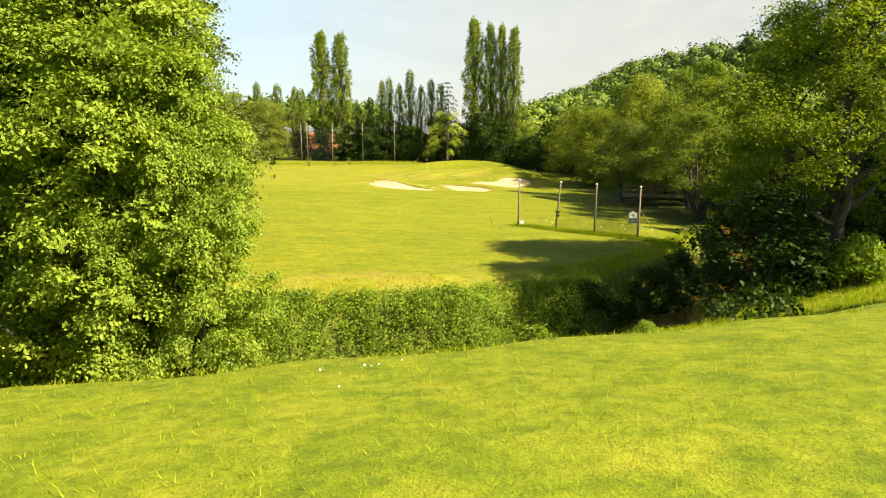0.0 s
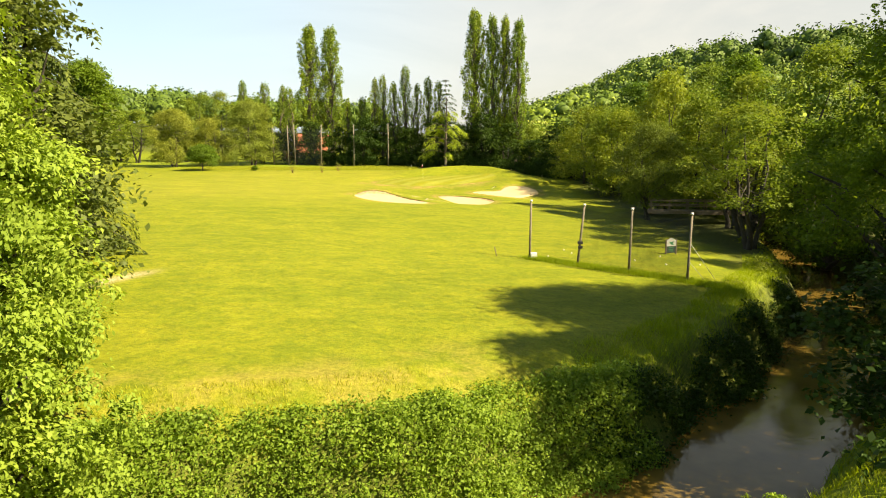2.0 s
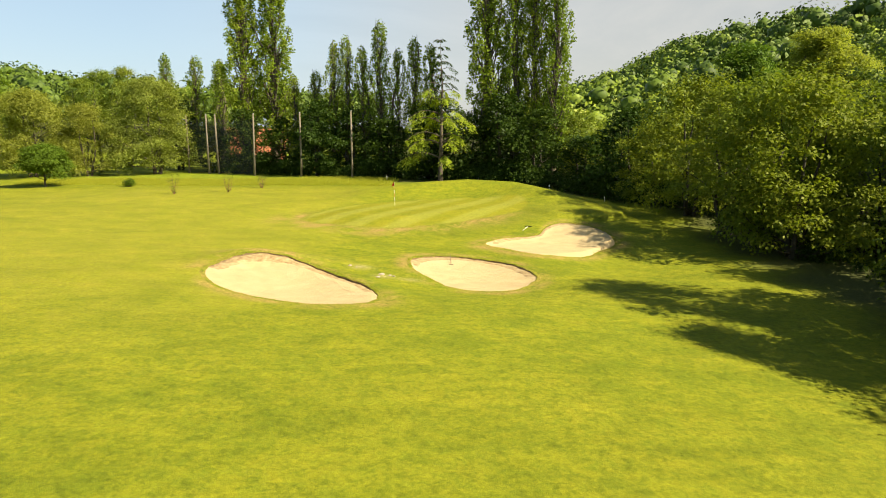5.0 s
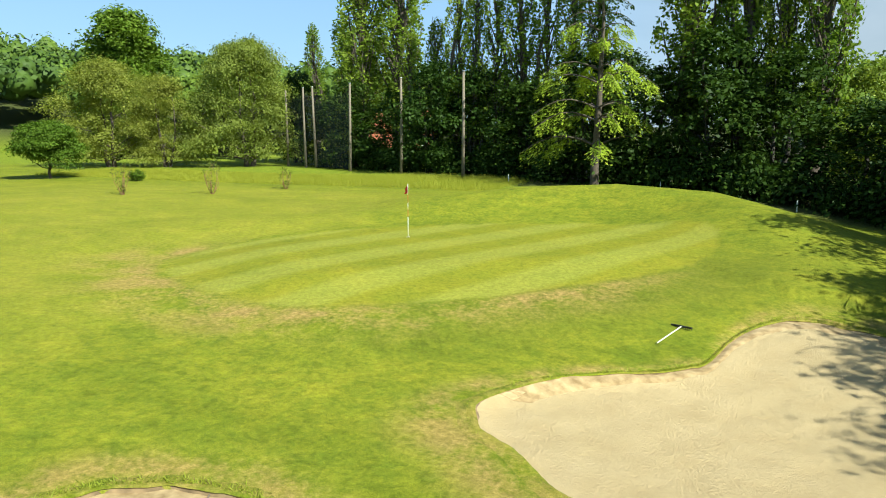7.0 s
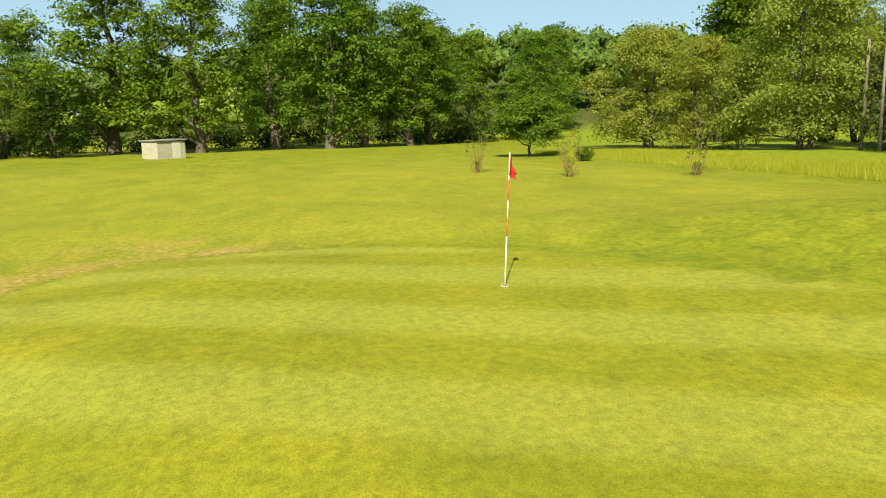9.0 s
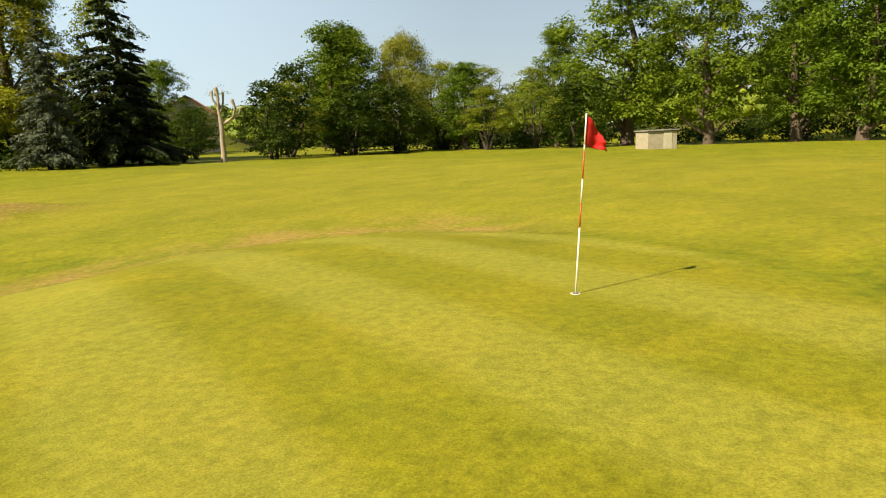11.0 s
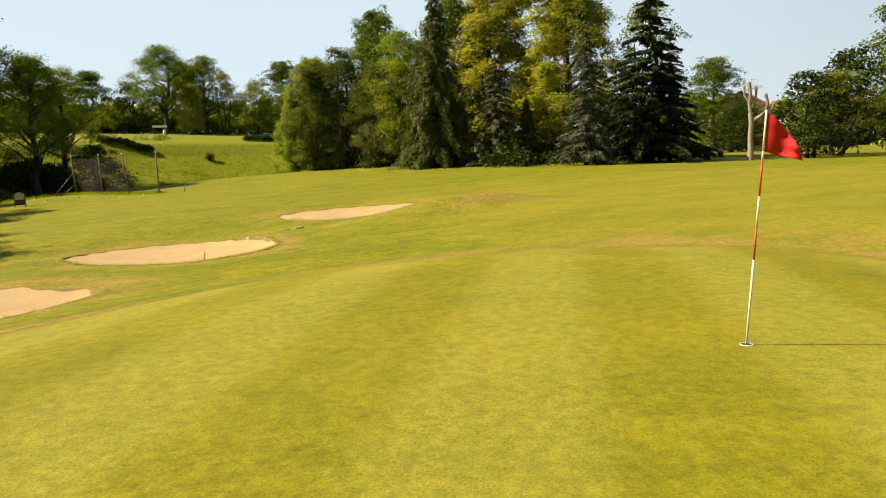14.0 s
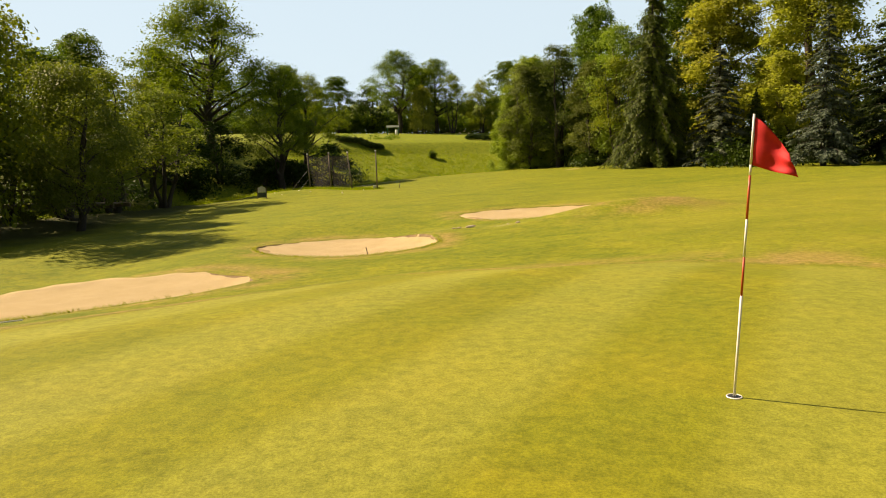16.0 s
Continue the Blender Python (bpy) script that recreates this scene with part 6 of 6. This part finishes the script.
def tufted(seed, n, x0, x1, y0, y1, per=14, spread=0.12):
    r = np.random.default_rng(seed)
    cx, cy = r.uniform(x0, x1, n // per), r.uniform(y0, y1, n // per)
    return np.repeat(cx, per) + r.normal(0, spread, n // per * per), np.repeat(cy, per) + r.normal(0, spread, n // per * per)


x, y = tufted(1, 110000, -16, 17, -128.6, -112, 10, 0.16)
d, sd = creek_dist(x, y)
ok = (sd > 0) & (d > 3.5)
v, t = blades(2, (x[ok], y[ok]), 0.05, 0.005, 0.9)
stuff("bank_grass", mesh_np("bank_grass", v, None, LEAF["grass"], False, t), "short bright green grass of the tee bank", "grass")
x, y = tufted(3, 110000, -18, 27, -121, -92, 20, 0.22)
d, sd = creek_dist(x, y)
ok = (sd > 0) & (d > 2.4) & (d < 20)
v, t = blades(4, (x[ok], y[ok]), 0.26, 0.013, 0.55)
stuff("creek_side_grass", mesh_np("creek_side_grass", v, None, LEAF["grass"], False, t), "long lush grass on the creek bank", "grass")
x, y = tufted(5, 90000, -48, -2, 17, 30, 18, 0.4)
ok = (y > 19 - 0.25 * (x + 20) * 0.3) & (y < 31 - 0.45 * (x + 8))
v, t = blades(6, (x[ok], y[ok]), 0.36, 0.010, 0.6)
stuff("meadow_grass", mesh_np("meadow_grass", v, None, LEAF["straw"], False, t), "tall pale seeding grass of the rough", "grass")
r = np.random.default_rng(7)
s = r.uniform(0, 1.25, 16000)
x = 9.2 + s * 8.6 + r.normal(0, 0.35, 16000)
y = -68.9 - s * 7.7 + r.normal(0, 0.35, 16000)
v, t = blades(8, (x, y), 0.26, 0.013, 0.5)
stuff("net_foot_grass", mesh_np("net_foot_grass", v, None, LEAF["grass"], False, t), "unmown grass along the foot of the net", "grass")
x, y = tufted(9, 70000, 8, 30, -98, -64, 20, 0.25)
d, sd = creek_dist(x, y)
ok = (sd < 0) & (d > 3.4) & (d < 6.2)
v, t = blades(10, (x[ok], y[ok]), 0.34, 0.014, 0.6)
stuff("bank_top_grass", mesh_np("bank_top_grass", v, None, LEAF["grass"], False, t), "long grass on top of the creek bank", "grass")
lx, ly = [], []
for i, ((cx, cy), (a, b), turn, *_r) in enumerate(BUNKERS):
    th = np.random.default_rng(60 + i).uniform(0, 2 * np.pi, 3600)
    keep = np.random.default_rng(70 + i).uniform(0, 1, 3600) < 0.04 + 0.6 * smooth(-0.1, 0.7, np.sin(th + radians(turn) * 0.8))
    th = th[keep]
    sc = bunker_edge(i, th) * (1.005 + np.abs(np.random.default_rng(80 + i).normal(0, 0.02, len(th))))
    u, v = a * sc * np.cos(th), b * sc * np.sin(th)
    lx.append(cx + u * math.cos(radians(turn)) - v * math.sin(radians(turn)))
    ly.append(cy + u * math.sin(radians(turn)) + v * math.cos(radians(turn)))
v, t = blades(90, (np.concatenate(lx), np.concatenate(ly)), 0.08, 0.01, 1.0)
stuff("lip_grass", mesh_np("lip_grass", v + (0, 0, 0.03), None, LEAF["straw"], False, t), "ragged dry grass hanging over the bunker lips", "grass")
x, y = tufted(11, 7000, -10, 9, -98.5, -94, 16, 0.2)
d, sd = creek_dist(x, y)
ok = (sd < 0) & (d > 4.6) & (d < 6.6)
v, t = blades(12, (x[ok], y[ok]), 0.18, 0.012, 0.6)
stuff("fairway_edge_grass", mesh_np("fairway_edge_grass", v, None, LEAF["straw"], False, t), "dry straw-coloured grass at the fairway edge", "grass")


def scrub(seed, spots, leaf, size, density, label, name):
    """Brambles and low scrub as one mass of leaves: spots of (x, y, radius, lift)."""
    r = np.random.default_rng(seed)
    lobes = []
    for px, py, rad, lift in spots:
        lobes.append(((px, py, gz(px, py) + lift), (rad, rad, rad * 0.75)))
    v, q = clumps_arrays(r, lobes, density, size, 0.62, 0.5, 0.7, 0.45)
    return stuff(name, mesh_np(name, v, q, leaf), label, "undergrowth")


def along_creek(seed, s0, s1, n, lo, hi, side, rad, lift, hug=0.0):
    """Spots strewn along the creek between two places of its line, at lo to hi metres from its middle."""
    r = np.random.default_rng(seed)
    seg = np.linalg.norm(np.diff(CREEK, axis=0), axis=1)
    acc = np.concatenate([[0], np.cumsum(seg)])
    out = []
    for s in r.uniform(s0, s1, n):
        k = min(np.searchsorted(acc, s) - 1, len(seg) - 1)
        k = max(k, 0)
        f = (s - acc[k]) / seg[k]
        p = CREEK[k] + (CREEK[k + 1] - CREEK[k]) * f
        dd = (CREEK[k + 1] - CREEK[k]) / seg[k]
        far = r.uniform(lo, hi)
        off = far * side
        up = lift if far > 3.7 else lift + hug
        out.append((p[0] - dd[1] * off, p[1] + dd[0] * off, rad * r.uniform(0.7, 1.3), up * r.uniform(0.4, 1.2)))
    return out


scrub(21, along_creek(1, 137, 176, 1500, 1.75, 4.7, 1, 0.46, 0.05, 0.55), LEAF["bramble"], 0.125, 560, "bright green brambles hanging over the creek bank", "bramble_bank")
# brambles again in dark leaf: the tree's shade is put into the colour
scrub(22, along_creek(2, 173, 202, 420, 1.7, 3.6, 1, 0.46, 0.05, 0.12), LEAF["dark"], 0.15, 640, "brambles with the tree's shade put into dark leaves", "shaded_brambles")
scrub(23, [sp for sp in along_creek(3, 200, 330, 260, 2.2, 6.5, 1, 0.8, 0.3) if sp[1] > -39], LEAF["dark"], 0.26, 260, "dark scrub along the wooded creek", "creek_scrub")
scrub(29, [sp for sp in along_creek(6, 200, 262, 90, 2.2, 5.5, 1, 0.55, 0.15) if abs(sp[1] + 43.5) > 4], LEAF["wood"], 0.18, 300, "green bankside weeds under the alders", "alder_foot_weeds")
scrub(24, along_creek(4, 172, 330, 220, 2.6, 9, -1, 1.1, 0.6), LEAF["dark"], 0.3, 200, "dark scrub on the far creek bank", "far_bank_scrub")
scrub(25, along_creek(5, 100, 150, 170, 2.0, 6, 1, 0.9, 0.4), LEAF["bramble"], 0.22, 300, "leafy scrub below the bank trees", "tree_foot_scrub")
r = np.random.default_rng(31)
spots = []
for k in range(190):
    s = r.uniform(0, 1)
    bx_, by_ = np.interp(s, [0, 0.35, 0.7, 1], [-30, -9, 12, 27]), np.interp(s, [0, 0.35, 0.7, 1], [43, 33, 22.5, 8])
    spots.append((bx_ + r.normal(0, 1.2), by_ + abs(r.normal(0, 1.5)), r.uniform(0.8, 1.7), r.uniform(0.3, 1.9)))
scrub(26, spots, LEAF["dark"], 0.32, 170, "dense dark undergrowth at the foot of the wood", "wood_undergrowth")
spots = [(r.uniform(-130, -70), r.uniform(-75, -25), r.uniform(1.2, 2.4), r.uniform(0.5, 2.0)) for k in range(60)]
spots = [sp for sp in spots if sp[1] < -27 and sp[0] < -84]
scrub(27, spots + [(-120 + r.normal(0, 6), r.uniform(-30, 45), r.uniform(1.5, 2.6), r.uniform(0.5, 2.2)) for k in range(60)], LEAF["dark"], 0.5, 70, "shrubby undergrowth behind the tree row", "field_edge_scrub")
spots = [(r.uniform(-44, -24), r.uniform(-92, -60), r.uniform(1.0, 1.9), r.uniform(0.4, 1.5)) for k in range(50)]
spots += [(r.uniform(-26, -15), r.uniform(-98, -86), r.uniform(0.8, 1.5), r.uniform(0.3, 1.2)) for k in range(40)]
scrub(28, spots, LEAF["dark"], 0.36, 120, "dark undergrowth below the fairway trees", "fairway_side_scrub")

# white flowers on the tee bank
fx, fy = tufted(41, 150, -12, 4, -126, -119, 10, 0.28)
fz = ground_height(fx, fy) + np.random.default_rng(42).uniform(0.08, 0.2, len(fx))
v, q = leaves_arrays(np.random.default_rng(43), np.stack([fx, fy, fz], -1), np.tile((0, 0, 1.0), (len(fx), 1)), 0.025, 0.9, 0.4)
stuff("white_flowers", mesh_np("white_flowers", v, q, PETAL), "scattered white meadow flowers on the bank", "flowers")


def lump(level):
    bm = bmesh.new()
    bmesh.ops.create_icosphere(bm, subdivisions=level, radius=1.0)
    out = np.array([tuple(v.co) for v in bm.verts]), np.array([[v.index for v in f.verts] for f in bm.faces])
    bm.free()
    return out


def woods(seed, spots, tones, size, per, label, name, level=1, open_side=(0, 0)):
    """Far woodland: lumpy crowns under a cover of leaves, standing on the hillside, in one mesh."""
    r = np.random.default_rng(seed)
    pts, outs, tone, cores, core_shade_tone = [], [], [], [], []
    lump_v, lump_f = lump(level)
    x, y, rad = spots
    z = ground_height(x, y)
    for px, py, pz, pr, tn in zip(x, y, z, rad, tones):
        nl = 6
        turn = r.uniform(0, 6)
        for b in range(nl):
            a = b * 2.4 + turn
            rr = pr * (r.uniform(0.45, 0.68) if b else 0.0)
            c = np.array([px + rr * math.cos(a), py + rr * math.sin(a), pz + pr * (1.55 if b == 0 else r.uniform(0.95, 1.4))])
            size_b = pr * (0.6 if b == 0 else r.uniform(0.42, 0.56))
            k = per // nl
            d = r.normal(0, 1, (k, 3))
            d[:, 2] = np.abs(d[:, 2]) * 1.1 - 0.35
            d[:, :2] += open_side
            d /= np.linalg.norm(d, axis=1, keepdims=True)
            pts.append(c + d * size_b * r.uniform(0.78, 1.04, (k, 1)) * (1, 1, 0.9))
            outs.append(d)
            tone.append(np.full(4 * k, tn))
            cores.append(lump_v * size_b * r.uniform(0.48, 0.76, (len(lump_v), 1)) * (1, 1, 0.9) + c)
            # cores get a darker tone: shade painted in behind the leaf gaps
            core_shade_tone.append(np.full(len(lump_v), min(tn * 0.8, 0.34)))
    v, q = leaves_arrays(r, np.concatenate(pts), np.concatenate(outs), size, 0.75, 0.3)
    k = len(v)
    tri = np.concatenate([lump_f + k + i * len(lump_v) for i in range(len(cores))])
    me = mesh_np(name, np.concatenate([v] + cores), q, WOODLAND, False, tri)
    me.attributes.new("tone", "FLOAT", "POINT").data.foreach_set("value", np.concatenate(tone + core_shade_tone).astype(np.float32))
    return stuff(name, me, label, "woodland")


r = np.random.default_rng(51)


def strewn(n, x0, x1, y0, y1, r0, r1):
    return r.uniform(x0, x1, n), r.uniform(y0, y1, n), r.uniform(r0, r1, n)


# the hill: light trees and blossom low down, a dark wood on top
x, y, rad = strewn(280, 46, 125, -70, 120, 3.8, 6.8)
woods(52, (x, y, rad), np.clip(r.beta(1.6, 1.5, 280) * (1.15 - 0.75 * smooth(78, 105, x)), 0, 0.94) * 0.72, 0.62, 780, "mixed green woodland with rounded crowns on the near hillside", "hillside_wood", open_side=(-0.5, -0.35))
x, y, rad = strewn(430, 36, 230, 90, 300, 5.5, 9)
woods(53, (x, y, rad), np.clip(r.beta(1.5, 1.8, 430) * 0.55, 0, 1), 1.2, 270, "distant green woodland on the hill", "far_hill_wood", open_side=(-0.4, -0.5))
x, y, rad = strewn(200, 25, 75, 60, 150, 3.6, 6)
woods(54, (x, y, rad), np.where(r.uniform(0, 1, 200) < 0.3, 0.93, r.uniform(0.2, 0.66, 200)), 0.7, 540, "blossoming and green trees below the hill", "blossom_wood")
n = 470
az, fr = np.radians(r.uniform(2, 104, n)), r.uniform(165, 330, n)
x, y = -20 - fr * np.sin(az), -30 + fr * np.cos(az)
woods(56, (x, y, r.uniform(6, 9.5, n)), r.uniform(0.0, 0.24, n), 1.35, 290, "distant green woodland on the long ridge", "ridge_wood", open_side=(0.45, -0.4))
n = 260
x, y = r.uniform(-260, 140, n), r.uniform(-330, -250, n)
woods(57, (x, y, r.uniform(5, 8, n)), r.uniform(0.1, 0.6, n), 1.3, 96, "distant line of trees beyond the tee", "far_tree_line")
n = 200
x, y = r.uniform(-230, -140, n), r.uniform(-220, 0, n)
woods(58, (x, y, r.uniform(3, 4.8, n)), r.uniform(0.1, 0.6, n), 1.1, 96, "distant hedged trees beyond the field", "far_field_trees")

# weeds on the near bank, and rough scrub on the tee's slope
r = np.random.default_rng(77)
spots = [(r.uniform(-18, 1), r.uniform(-117, -108), r.uniform(0.12, 0.3), r.uniform(-0.08, 0.02)) for k in range(160)]
spots += [(r.uniform(8, 24), r.uniform(-116, -103), r.uniform(0.15, 0.35), r.uniform(0.0, 0.1)) for k in range(110)]
spots += [(r.uniform(-2, 14), r.uniform(-112, -103), r.uniform(0.22, 0.5), r.uniform(-0.05, 0.08)) for k in range(70)]
scrub(78, [sp for sp in spots if creek_dist(np.array([sp[0]]), np.array([sp[1]]))[0][0] > 3.2], LEAF["bramble"], 0.045, 2600, "low leafy weeds in the bank grass", "bank_weeds")
spots = [(r.uniform(-22, 24), r.uniform(-140, -124), r.uniform(0.4, 0.9), r.uniform(0.0, 0.25)) for k in range(60)]
scrub(79, [sp for sp in spots if not (-9 < sp[0] < 9)], LEAF["oak"], 0.2, 300, "rough dark scrub on the tee's slope", "slope_scrub")

# hedge beyond the tee
r = np.random.default_rng(88)
spots = [(-70 + 0.55 * k + r.normal(0, 0.4), -181 + 0.03 * k + r.normal(0, 1.2), r.uniform(1.3, 2.4), (0.5, 1.4, 2.4, 3.6)[k % 4] * r.uniform(0.7, 1.2)) for k in range(250)]
scrub(89, spots, LEAF["ivy"], 0.5, 95, "dark overgrown hedge beyond the tee", "tee_hedge")
